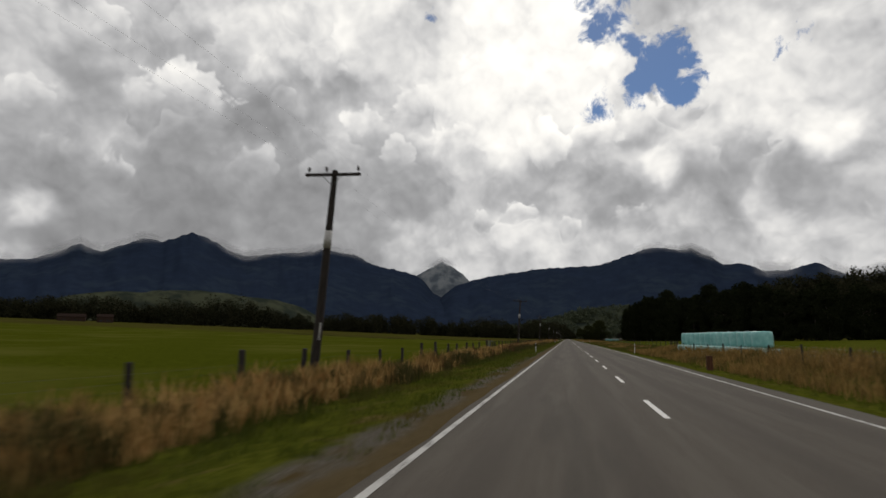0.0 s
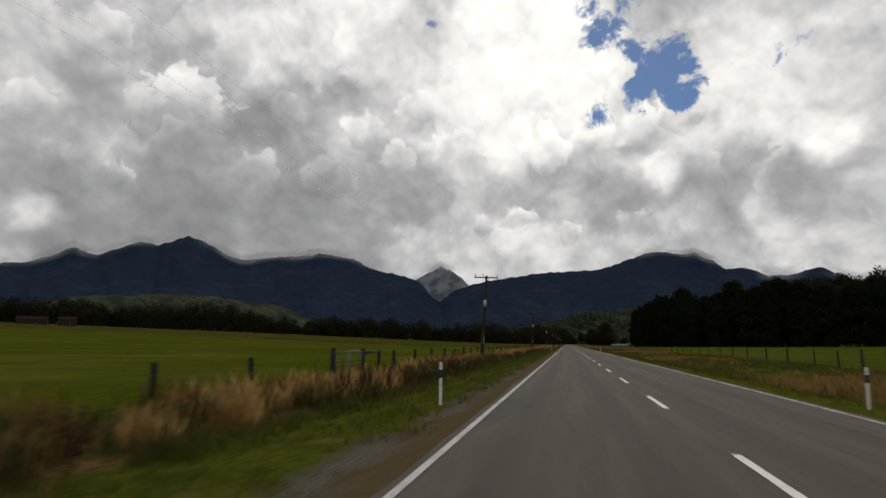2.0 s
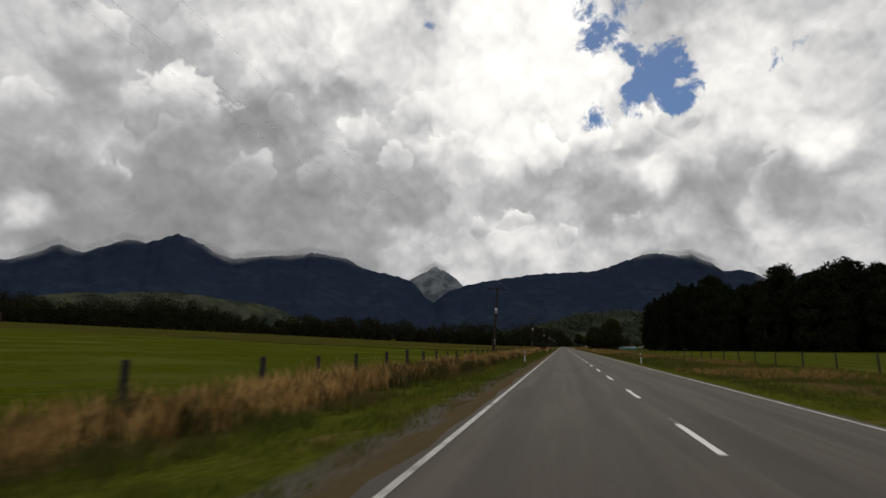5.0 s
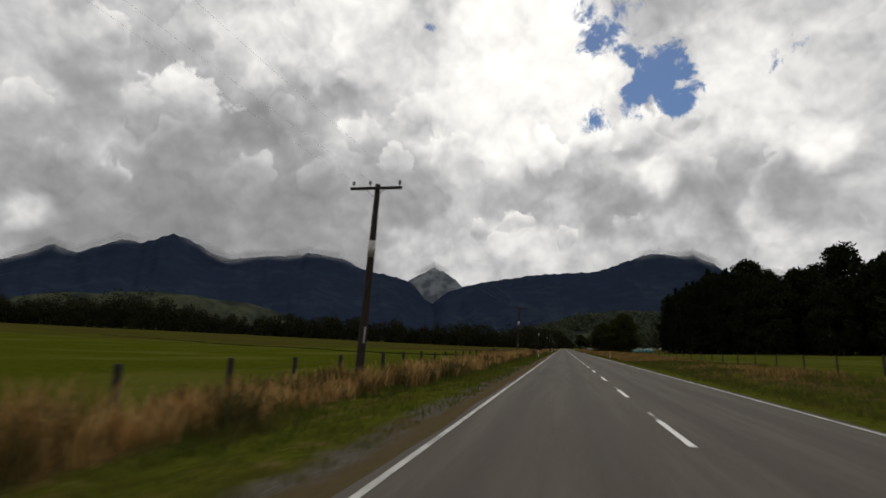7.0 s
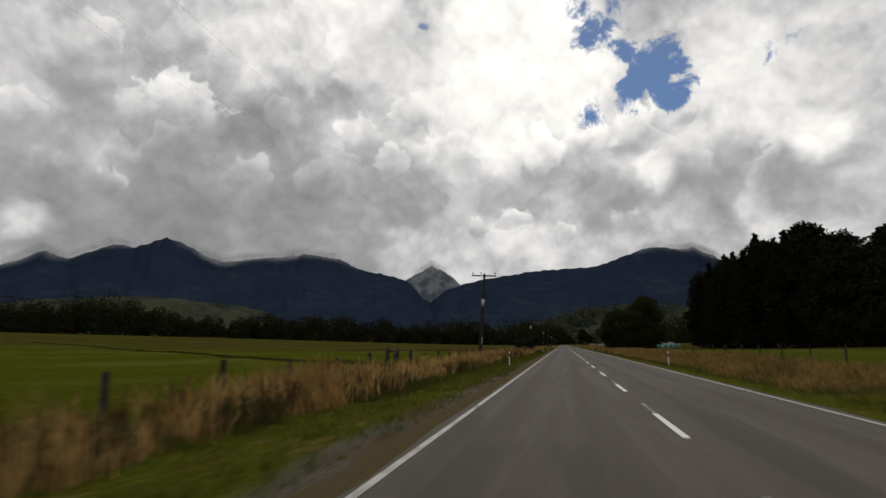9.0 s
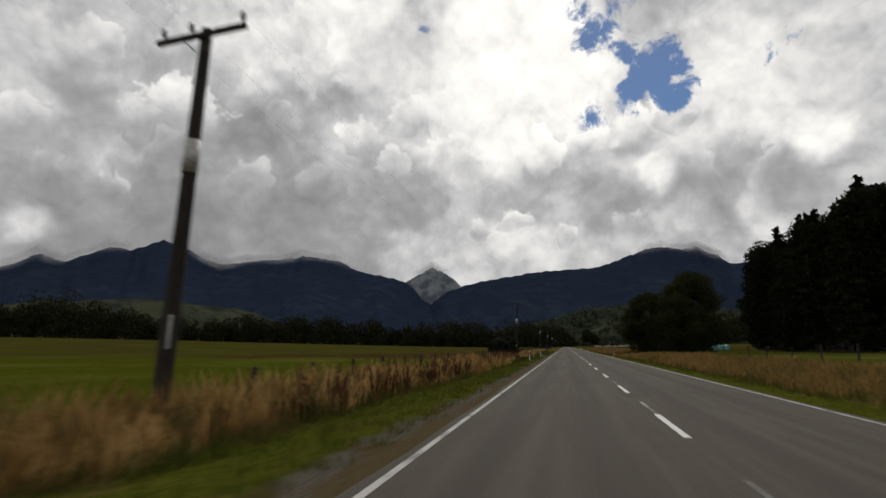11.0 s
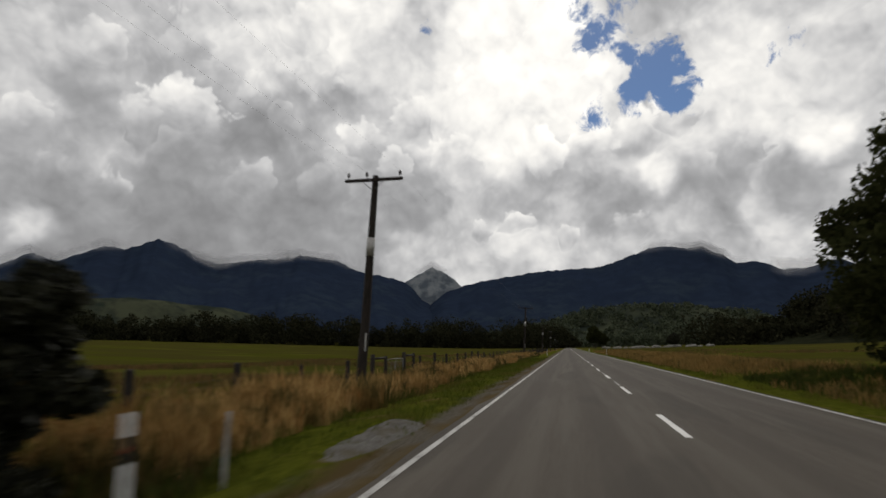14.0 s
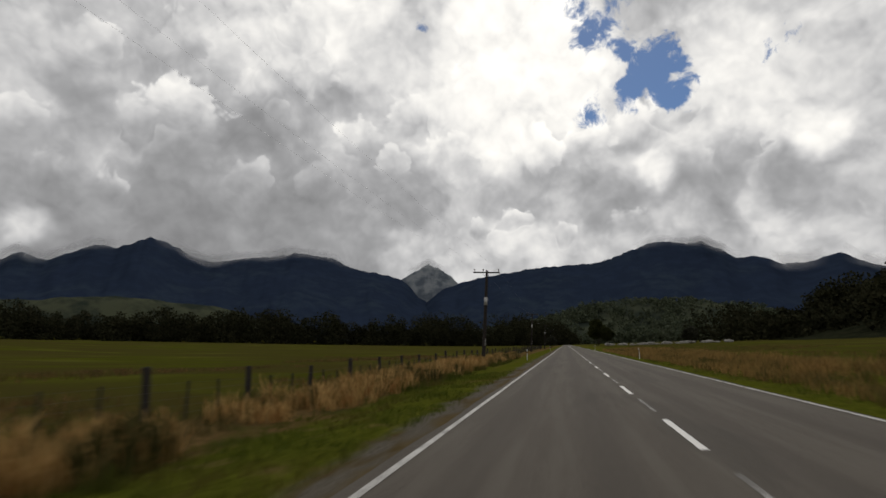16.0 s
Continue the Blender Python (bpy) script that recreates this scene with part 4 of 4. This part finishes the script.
GATE_A, GATE_B = (70.0, 73.5), (376.0, 379.6)
make_fence("weathered post-and-wire fence along the verge", lambda y: -11.35, ((-9.5, 68, 24.4), (76, 135, 96.3), (135, 198, 185.4), (198, 255, 222.2), (255, 640, 422.9)), 4.38, 1, ((68.5, 76.5), (373.2, 383.0), (349.0, 354.5)), (386, 560))
make_fence("weathered post-and-wire fence along the far verge", lambda y: 9.6 + 4.6 * float(smooth_step(64, 92, y)), ((2.0, 330, 2.0),), 4.9, 2, posts=[post_mesh(1.1, 0.058, 31), post_mesh(1.02, 0.05, 32), post_mesh(1.16, 0.064, 33)])


def gate_end(y, step, x):
    """A strainer, a second post and the rail between them, as one braced gate end."""
    e = thing("gate_end", "dark timber strainer posts joined by a top rail", "fence", "gate ends")
    for d, r, h in ((0, 0.12, 1.62), (step, 0.10, 1.50))[:2 if step else 1]:
        yy = y + d
        part("post", ring(bmesh.new(), [(x, yy, float(land(x, yy)) - 0.5, r), (x, yy, float(land(x, yy)) + h - 0.03, r * 0.95), (x, yy, float(land(x, yy)) + h, r * 0.8)], 10, 0.04, 4),
             M_POST, e, smooth=True)
    if not step:
        return tagged(e, "stout dark timber gate post", "gate post")
    z = float(land(x, y)) + 1.40
    bm = bmesh.new()
    tube(bm, [(x, y, z), (x, y + step, z + 0.02)], [0.062, 0.058], 9)
    part("rail", bm, M_POST, e, smooth=True)
    return e


def farm_gate(y0, y1, x, height, label):
    g = thing("farm_gate", label, "gate", "paddock gates")
    z0 = float(land(x, y0)) + 0.16
    pipe = bmesh.new()
    for p, q in (((x, y0, z0), (x, y1, z0)), ((x, y0, z0 + height), (x, y1, z0 + height)), ((x, y0, z0), (x, y0, z0 + height)), ((x, y1, z0), (x, y1, z0 + height)),
                 ((x, (y0 + y1) / 2, z0), (x, (y0 + y1) / 2, z0 + height))):
        tube(pipe, [p, q], [0.021, 0.021], 8)
    part("pipe_frame", pipe, M_STEEL, g, smooth=True)
    for k in range(1, 7):
        bm = bmesh.new()
        z = z0 + height * k / 7
        tube(bm, [(x, y0, z), (x, y1, z)], [0.006, 0.006], 4)
        part("gate_wire", bm, M_WIRE, g)
    bm = bmesh.new()
    n = int((y1 - y0) / 0.16)
    for k in range(1, n):
        y = y0 + (y1 - y0) * k / n
        tube(bm, [(x, y, z0), (x, y, z0 + height)], [0.004, 0.004], 3)
    part("mesh_infill", bm, M_WIRE, g, "fine galvanised mesh")
    return g


gate_end(GATE_A[1], 2.4, -11.35)
gate_end(GATE_A[0], 0, -11.35)
farm_gate(GATE_A[0] + 0.25, GATE_A[1] - 0.2, -11.35, 1.30, "closed pipe-framed mesh farm gate in the fence")
gate_end(251.5, 2.0, -11.35)
gate_end(GATE_B[0] - 2.15, 2.15, -11.35)
gate_end(GATE_B[1], 2.2, -11.35)
farm_gate(GATE_B[0] + 0.2, GATE_B[1] - 0.2, -11.35, 1.15, "closed pipe-framed mesh farm gate between braced ends")


# ---- roadside marker posts ----
def make_marker():
    m = thing("marker_post", "slim white roadside marker post with a dark band", "marker post", "edge marker posts")
    part("blade", box(bmesh.new(), -0.034, -0.013, -0.3, 0.034, 0.013, 1.02, 0.008), M_MARKER, m)
    band = part("band", box(bmesh.new(), -0.037, -0.016, 0.64, 0.037, 0.016, 0.84, 0.004), M_BLACK, m, "dark band")
    part("reflector", box(bmesh.new(), -0.014, -0.022, 0.72, 0.014, -0.0165, 0.76, 0.002), M_RED, band, "red reflector")
    return m


marker = make_marker()
for i, (x, y) in enumerate([(-4.95, 61.6), (5.3, 64), (-5.1, 171.2), (5.0, 174), (-5.4, 262), (5.5, 262), (-5.35, 332.6), (-4.9, 349.7), (5.0, 354), (-5.4, 456.5), (5.5, 456.5),
                            (-5.4, 545), (5.5, 545)]):
    m = pose(x, y, float(land(x, y)), 0, 2 * math.sin(i * 1.7), 6 * math.sin(i))
    if y == 354:
        m = m @ Matrix.Diagonal((0.8, 0.8, 0.72, 1))
    if i == 0:
        marker.matrix_basis = m
    else:
        copy_thing(marker, m)


stake = thing("timber_stake", "thin pale weathered stake beside the drain", "stake", at=(-6.05, 352.8, float(land(-6.05, 352.8))), turn=12)
part("stake", ring(bmesh.new(), [(0, 0, -0.3, 0.035), (0.01, 0, 0.5, 0.034), (0.03, 0, 0.98, 0.030), (0.03, 0, 1.0, 0.022)], 7, 0.08, 3), M_BAND, stake)


# ---- wrapped bales ----
def make_bale(seed, tall, mat):
    b = thing("wrapped_bale", "teal plastic-wrapped silage bale in a long stack", "silage bale", "wrapped silage bales")
    body = bmesh.new()
    rows = [(0.0, 0.54), (0.03, 0.64), (0.09, 0.69), (0.30, 0.715), (0.50, 0.72), (0.70, 0.715), (0.91, 0.69), (0.97, 0.64), (1.0, 0.54)]
    ring(body, [(0, 0, z * tall, r) for z, r in rows], 22, 0.014, seed)
    part("wrapped_body", body, mat, b, smooth=True)
    knot = bmesh.new()
    tube(knot, [(0.1, 0.05, tall - 0.01), (0.22, 0.1, tall + 0.015), (0.33, 0.12, tall)], [0.03, 0.045, 0.02], 6)
    part("wrap_tail", knot, mat, b, smooth=True)
    return b


bale = make_bale(2, 1.17, M_WRAP)
low_bale = make_bale(5, 0.78, M_PALE_WRAP)
tagged(low_bale, "pale teal plastic-wrapped bale in the bottom course of a stack")
for row in range(2):
    for k in range(13 - 4 * row):
        f = (k + 4 * row) / 12
        x, y = 12.0 - 1.7 * f + 1.32 * row, 45.3 + 16.8 * f + 0.04 * math.sin(k * 3.1 + row)
        z = float(land(12, 55))
        m = pose(x - 0.30, y, z, 0, 0, 47 * k + 31 * row)
        n = pose(x + 0.12 + 0.03 * math.sin(k * 7.0), y + 0.1, z + 0.77, 0, 0, 29 * k + 11 * row)
        if row == 0 and k == 0:
            low_bale.matrix_basis, bale.matrix_basis = m, n
        else:
            copy_thing(low_bale, m)
            copy_thing(bale, n)
for x, y in ((12.2, 43.9),):
    copy_thing(low_bale, pose(x, y, float(land(x, y)), 0, 0, 80))


def make_timber_pile():
    t = thing("timber_pile", "low pile of dark timber with a brown plank on top", "timber pile", at=(9.75, 66.3, float(land(9.75, 66.3))))
    for i in range(6):
        part("beam", box(bmesh.new(), -0.35 + 0.24 * (i % 3), -1.5 + 0.1 * i, 0.28 * (i // 3), -0.13 + 0.24 * (i % 3), 1.6 + 0.08 * i, 0.26 + 0.28 * (i // 3), 0.015), M_POST, t)
    part("plank", box(bmesh.new(), -0.30, -1.4, 0.56, 0.05, 1.3, 0.61, 0.008), M_STUMP, t, "red-brown plank")
    return t


make_timber_pile()


def make_stump():
    t = thing("timber_stump", "short squared red-brown post standing in the verge grass", "post", at=(5.31, 31.33, float(land(5.31, 31.33))))
    part("stump", box(bmesh.new(), -0.14, -0.13, -0.3, 0.14, 0.13, 0.72, 0.03), M_STUMP, t)
    return t


make_stump()
# a second stack further on, by the far paddock
for k in range(6):
    x, y = 24.6 + 1.45 * k, 399.0 + 0.5 * k
    copy_thing(bale, pose(x, y, float(land(x, y)), 0, 0, 33 * k))


# ---- a farm shed and house far across the paddock ----
def make_shed(label, x, y, w, d, h, turn):
    s = thing("farm_building", label, "farm building", "far farm buildings", (x, y, float(land(x, y))), turn)
    part("wall", box(bmesh.new(), -w / 2, -d / 2, -0.5, w / 2, d / 2, h), M_WALL, s)
    roof = bmesh.new()
    a = [roof.verts.new(p) for p in ((-w / 2 - 0.4, -d / 2 - 0.4, h), (w / 2 + 0.4, -d / 2 - 0.4, h), (w / 2 + 0.4, d / 2 + 0.4, h), (-w / 2 - 0.4, d / 2 + 0.4, h),
                                     (-w / 2 - 0.4, 0, h + d * 0.28), (w / 2 + 0.4, 0, h + d * 0.28))]
    for f in ((0, 1, 5, 4), (2, 3, 4, 5), (0, 4, 3), (1, 2, 5), (3, 2, 1, 0)):
        roof.faces.new([a[i] for i in f])
    part("roof", roof, M_ROOF, s, "dull iron roof")
    for k in (-0.28, 0.12):
        part("window", box(bmesh.new(), w * k, -d / 2 - 0.03, 1.0, w * k + 1.6, -d / 2 + 0.05, 2.2), M_GLASS, s)
    part("door", box(bmesh.new(), w * 0.32, -d / 2 - 0.04, 0, w * 0.32 + 1.0, -d / 2 + 0.05, 2.1), M_POST, s)
    return s


make_shed("low brown farm shed against the dark bush", -533, 525, 26, 12, 5, 40)
make_shed("brown farmhouse against the dark bush", -486, 521, 15, 10, 6, 40)


# ---- grasses ----
def blades(spots, heights, width, lean, per, rng, spread, z_of, simple=False):
    """Tufts of tapering two-piece blades at spots (n, 2) as loose quads; simple ones are of one piece."""
    n = len(spots) * per
    at = np.repeat(spots, per, axis=0) + rng.normal(0, spread, (n, 2))
    z = z_of(at[:, 0], at[:, 1]) - 0.03
    h = np.repeat(heights, per) * rng.uniform(0.55, 1.1, n)
    a = rng.uniform(0, 2 * np.pi, n)
    bend = lean * h * rng.uniform(0.3, 1.2, n)
    d = np.stack([np.cos(a), np.sin(a)], 1)
    b = a + rng.uniform(0.6, 2.5, n)
    s = np.stack([np.cos(b), np.sin(b)], 1) * width
    lo = np.concatenate([at, z[:, None]], 1)
    mid = np.concatenate([at + d * (bend * 0.35)[:, None], (z + h * 0.6)[:, None]], 1)
    tip = np.concatenate([at + d * bend[:, None], (z + h)[:, None]], 1)
    s3 = np.concatenate([s, np.zeros((n, 1))], 1)
    if simple:
        return np.stack([lo - s3, lo + s3, tip + s3 * 0.3, tip - s3 * 0.3], 1)
    q1 = np.stack([lo - s3 * 0.7, lo + s3 * 0.7, mid + s3, mid - s3], 1)
    q2 = np.stack([mid - s3, mid + s3, tip + s3 * 0.25, tip - s3 * 0.25], 1)
    return np.concatenate([q1, q2])


def patchy(xy, scale, seed):
    return np.array([noise.noise((x * scale, y * scale, seed)) for x, y in xy])


def sow(rng, count, x0, x1, y0, y1):
    return np.stack([rng.uniform(x0, x1, count), rng.uniform(y0, y1, count)], 1)


def grass(name, label, mat, spots, heights, width, lean, per, spread, seed, simple=False):
    rng = np.random.default_rng(seed)
    ob = new(name, quads(name, blades(spots, heights, width, lean, per, rng, spread, land, simple), mat))
    return tagged(ob, label, "grass", kind="stuff")


rng1 = np.random.default_rng(12)
# tall straw on the left verge
s = sow(rng1, 19000, -11.15, -7.0, -4, 480)
p = patchy(s, 0.16, 1.0)
edge = np.interp(s[:, 1], [0, 20, 60, 170, 205, 280, 318, 348, 400], [-7.9, -8.3, -8.7, -8.6, -8.0, -8.0, -7.1, -7.1, -8.0]) + 0.55 * patchy(s * np.array([0, 1]), 0.35, 4.0)
keep = (p + 0.9 * patchy(s, 0.55, 3.0) > -0.42) & (s[:, 0] < edge) & (np.abs(s[:, 1] - 351.8) > 1.6) & ((s[:, 1] < 333) | (s[:, 1] > 354) | (p > 0.16))
s, p = s[keep], p[keep]
grass("dry_grass", "tall straw-coloured dry grass along the fence", M_STRAW, s, (0.80 + 0.34 * p + 0.80 * patchy(s, 0.85, 2.0) + 0.12 * smooth_step(8.0, 9.2, -s[:, 0])) * np.interp(s[:, 1], [0, 190, 235, 345, 385], [0.80, 0.82, 1.0, 1.0, 0.78]), 0.017, 0.42, 8, 0.10, 13)
# ranker green and rushes between the straw
s = sow(rng1, 13000, -11.2, -7.9, -4, 480)
q = patchy(s, 0.55, 5.0) + 0.4 * patchy(s, 0.11, 7.0)
s, p = s[q > 0.19], q[q > 0.19]
grass("rush_grass", "olive rushes and rank grass in the verge", M_RUSH, s, 0.58 + 0.55 * p, 0.019, 0.36, 11, 0.13, 14)
s = sow(rng1, 7000, -10.6, -8.2, -4, 340)
q = patchy(s, 0.8, 61.0)
s, p = s[q > 0.30], q[q > 0.30]
grass("dead_weed", "dark brown dead weeds in clumps among the straw", M_WEED, s, 0.55 + 0.5 * p, 0.020, 0.40, 10, 0.12, 29)
# rank green at the foot of the straw
s = sow(rng1, 9000, -9.4, -7.2, -4, 470)
p = patchy(s, 0.45, 40.0) + 0.5 * patchy(s, 0.12, 41.0)
keep = p > -0.02 + 0.30 * smooth_step(7.9, 9.4, -s[:, 0])
s, p = s[keep], p[keep]
grass("rank_grass", "rank green grass at the foot of the straw", M_RANK, s, 0.30 + 0.35 * p, 0.013, 0.55, 9, 0.13, 27, True)
# dark weeds where the drain passes under the road, and rushes along the paddock drain
s = sow(rng1, 2600, -12.5, -6.6, 331, 354)
grass("rush_grass", "dark green rank grass about the roadside drain", M_DRAIN_AND_SHADE, s, 0.36 + 0.25 * patchy(s, 0.6, 36.0), 0.014, 0.6, 8, 0.14, 26)
s = sow(rng1, 1300, -12.5, -6.8, 333, 354)
grass("rush_grass", "tan and brown rank weeds about the roadside drain", M_WEED, s, 0.45 + 0.25 * patchy(s, 0.5, 30.0), 0.016, 0.5, 9, 0.14, 24)
u = rng1.uniform(0, 1.9, 5200)
s = np.stack([-11.5 - 148 * u + 18 * u * u, 262 + 148 * u - 36 * u * u], 1) + rng1.normal(0, 0.40, (5200, 2))
grass("rush_grass", "dark rushes along a drain across the paddock", M_DRAIN_AND_SHADE, s, 0.30 + 0.2 * patchy(s, 0.3, 31.0), 0.03, 0.4, 6, 0.18, 25, True)
# short green verge on both sides
s = np.concatenate([sow(rng1, 20000, -8.7, -4.35, -4, 430), sow(rng1, 8000, 4.7, 9.0, 0, 450)])
p = patchy(s, 0.5, 9.0)
s, p = s[p > -0.35], p[p > -0.35]
grass("verge_grass", "short green grass on the road verges", M_BLADE, s, 0.13 + 0.10 * p + 0.03, 0.010, 0.7, 7, 0.10, 15, True)
# right-hand verge: shorter straw, thicker in stretches
s = sow(rng1, 17000, 5.7, 12.6, 0, 520)
p = patchy(s, 0.10, 15.0)
rank = (1 - smooth_step(58, 78, s[:, 1])) + 0.28 * smooth_step(76, 90, s[:, 1]) + 0.72 * smooth_step(225, 260, s[:, 1]) * (1 - smooth_step(346, 356, s[:, 1]) * (1 - smooth_step(372, 382, s[:, 1])))
keep = p + rng1.uniform(-0.2, 0.2, len(s)) > 0.42 - 0.85 * np.clip(rank, 0, 1)
s, p, rank = s[keep], p[keep], np.clip(rank[keep], 0, 1)
grass("dry_grass", "dry brown grass along the far verge", M_BROWN, s, 0.30 + 0.18 * p + 0.28 * rank + 0.34 * (1 - smooth_step(66, 76, s[:, 1])) * smooth_step(7.4, 8.6, s[:, 0]), 0.017, 0.5, 7, 0.14, 16)
# olive rank grass all along the far fence
s = sow(rng1, 15000, 5.3, 14.5, 76, 345)
p = patchy(s, 0.3, 52.0)
s, p = s[p > -0.25], p[p > -0.25]
grass("rank_grass", "olive rank grass along the far fence", M_RANK, s, 0.20 + 0.16 * p, 0.013, 0.6, 8, 0.16, 30, True)
# rank grass in front of the willows, its dark colour standing for their shade
s = sow(rng1, 3000, 6.3, 14, 338, 376)
grass("rank_grass", "rank grass in front of the willows, dark green for their shade", M_DRAIN_AND_SHADE, s, 0.34 + 0.3 * patchy(s, 0.4, 44.0), 0.015, 0.5, 8, 0.16, 28, True)
# rough pasture beyond the drain
s = np.concatenate([sow(rng1, 5500, -60, -11.6, 353, 400), sow(rng1, 3000, -46, -11.6, 400, 500), sow(rng1, 2600, 12.6, 50, 372, 560)])
p = patchy(s, 0.06, 21.0)
keep = p > -0.22 + 0.25 * smooth_step(366, 376, s[:, 1] + 0.35 * s[:, 0] + 6)
s, p = s[keep], p[keep]
grass("pasture_grass", "rank brownish tussocks in the pasture", M_WEED, s, 0.32 + 0.30 * p, 0.018, 0.5, 9, 0.22, 17, True)


# ---- dock stalks ----
def make_dock(seed):
    rng = np.random.default_rng(seed)
    d = thing("dock_plant", "dark red-brown dock gone to seed in the verge", "dock plant", "seeding docks")
    stems = bmesh.new()
    cores = []
    for i in range(5):
        a, h = rng.uniform(0, 6.28), rng.uniform(0.80, 1.25)
        tip = (math.cos(a) * 0.16, math.sin(a) * 0.16, h)
        tube(stems, [(math.cos(a) * 0.04, math.sin(a) * 0.04, -0.05), (tip[0] * 0.5, tip[1] * 0.5, h * 0.5), tip], [0.008, 0.006, 0.003], 4)
        for f in np.linspace(0.42, 1.0, 16):
            cores.append((tip[0] * f, tip[1] * f, h * f, 0.050 * (1.35 - f * 0.8)))
    part("stem", stems, M_DOCK, d)
    pts = crown_points(rng, 520, cores, 1.2)
    part("seed_head", quads("seed_head", leaf_quads(pts, 0.030, rng), M_DOCK), None, d)
    return d


DOCKS = [make_dock(70 + i) for i in range(3)]
rng2 = random.Random(33)
spots = [[], [], []]
for y0, y1, n, x0, x1 in ((284, 350, 150, -10.1, -7.3), (88, 118, 16, -9.8, -8.2), (64, 88, 34, -9.8, -8.0), (150, 170, 9, -9.8, -8.4), (222, 250, 16, -9.8, -8.2), (40, 60, 4, -9.8, -8.6)):
    for _ in range(n):
        spots[rng2.randrange(3)].append((rng2.uniform(x0, x1), rng2.uniform(y0, y1), rng2.uniform(0, 360), rng2.uniform(0.75, 1.25)))
for proto, where in zip(DOCKS, spots):
    scatter(proto, where, "seeding docks")

# ---- far end of the right-hand paddocks ----
def make_rock(seed):
    b = bmesh.new()
    bmesh.ops.create_icosphere(b, subdivisions=2, radius=1.0)
    for v in b.verts:
        v.co *= 1 + 0.35 * noise.noise(v.co * 1.4 + Vector((seed, 0, 0)))
        v.co.z *= 0.55
    me = bpy.data.meshes.new("rock")
    b.to_mesh(me)
    b.free()
    me.materials.append(M_STONE)
    return me


ROCKS = [make_rock(i * 3.1) for i in range(4)]
rng3 = random.Random(5)
for i in range(26):
    x = 24 + 74 * (i + rng3.uniform(-0.4, 0.4)) / 26
    y = 762 + rng3.uniform(-12, 14)
    ob = new("boulder", rng3.choice(ROCKS))
    size = rng3.uniform(0.9, 2.4)
    ob.matrix_basis = pose(x, y, float(land(x, y)) + 0.2 * size, 0, 0, rng3.uniform(0, 360)) @ Matrix.Diagonal((size * rng3.uniform(1.0, 2.0), size, size, 1))
    tagged(ob, "pale grey boulder at the far side of the paddock", "boulder", "pale boulders")
far_tree = make_tree("field_tree", "solitary bright green rounded tree beside the far road", 12.5, 5.2, "shrub", 0.5, 7000, M_WILLOW, 140)
scatter(far_tree, [(14.0, 690, 0, 1.0), (19.5, 700, 80, 0.7)], "far trees by the road")
dark_tree = make_tree("field_tree", "solitary dark rounded tree in the far paddock", 8.0, 4.4, "shrub", 0.5, 5000, M_SHRUB, 141)
scatter(dark_tree, [(59.0, 700, 0, 1.0), (-7.5, 640, 40, 0.6)], "far trees by the road")


def make_apron():
    """A low stony apron where the drain runs under the road."""
    n, m = 22, 12
    verts = []
    for j in range(m):
        for i in range(n):
            u, v = i / (n - 1) * 2 - 1, j / (m - 1) * 2 - 1
            r = math.hypot(u, v)
            x, y = -4.80 + 0.50 * v + 0.12 * noise.noise((u * 3, v * 3, 2)), 355.4 + 2.3 * u + 0.2 * noise.noise((u * 3, v * 3, 7))
            lump = 0.07 * max(0, 1 - r ** 2) * (1 + 1.2 * noise.noise((x * 4, y * 4, 1))) + 0.10 * math.exp(-((y - 356.6) ** 2 + (x + 4.9) ** 2) / 0.25)
            verts.append((x, y, float(land(x, y)) + lump - 0.05 * max(0, r - 0.7)))
    faces = [(j * n + i, (j + 1) * n + i, (j + 1) * n + i + 1, j * n + i + 1) for j in range(m - 1) for i in range(n - 1)]
    return tagged(new("gravel_apron", mesh_of("gravel_apron", verts, faces, M_GRAVEL, True)), "grey stony apron over the drain beside the road", "gravel", kind="structure")


make_apron()
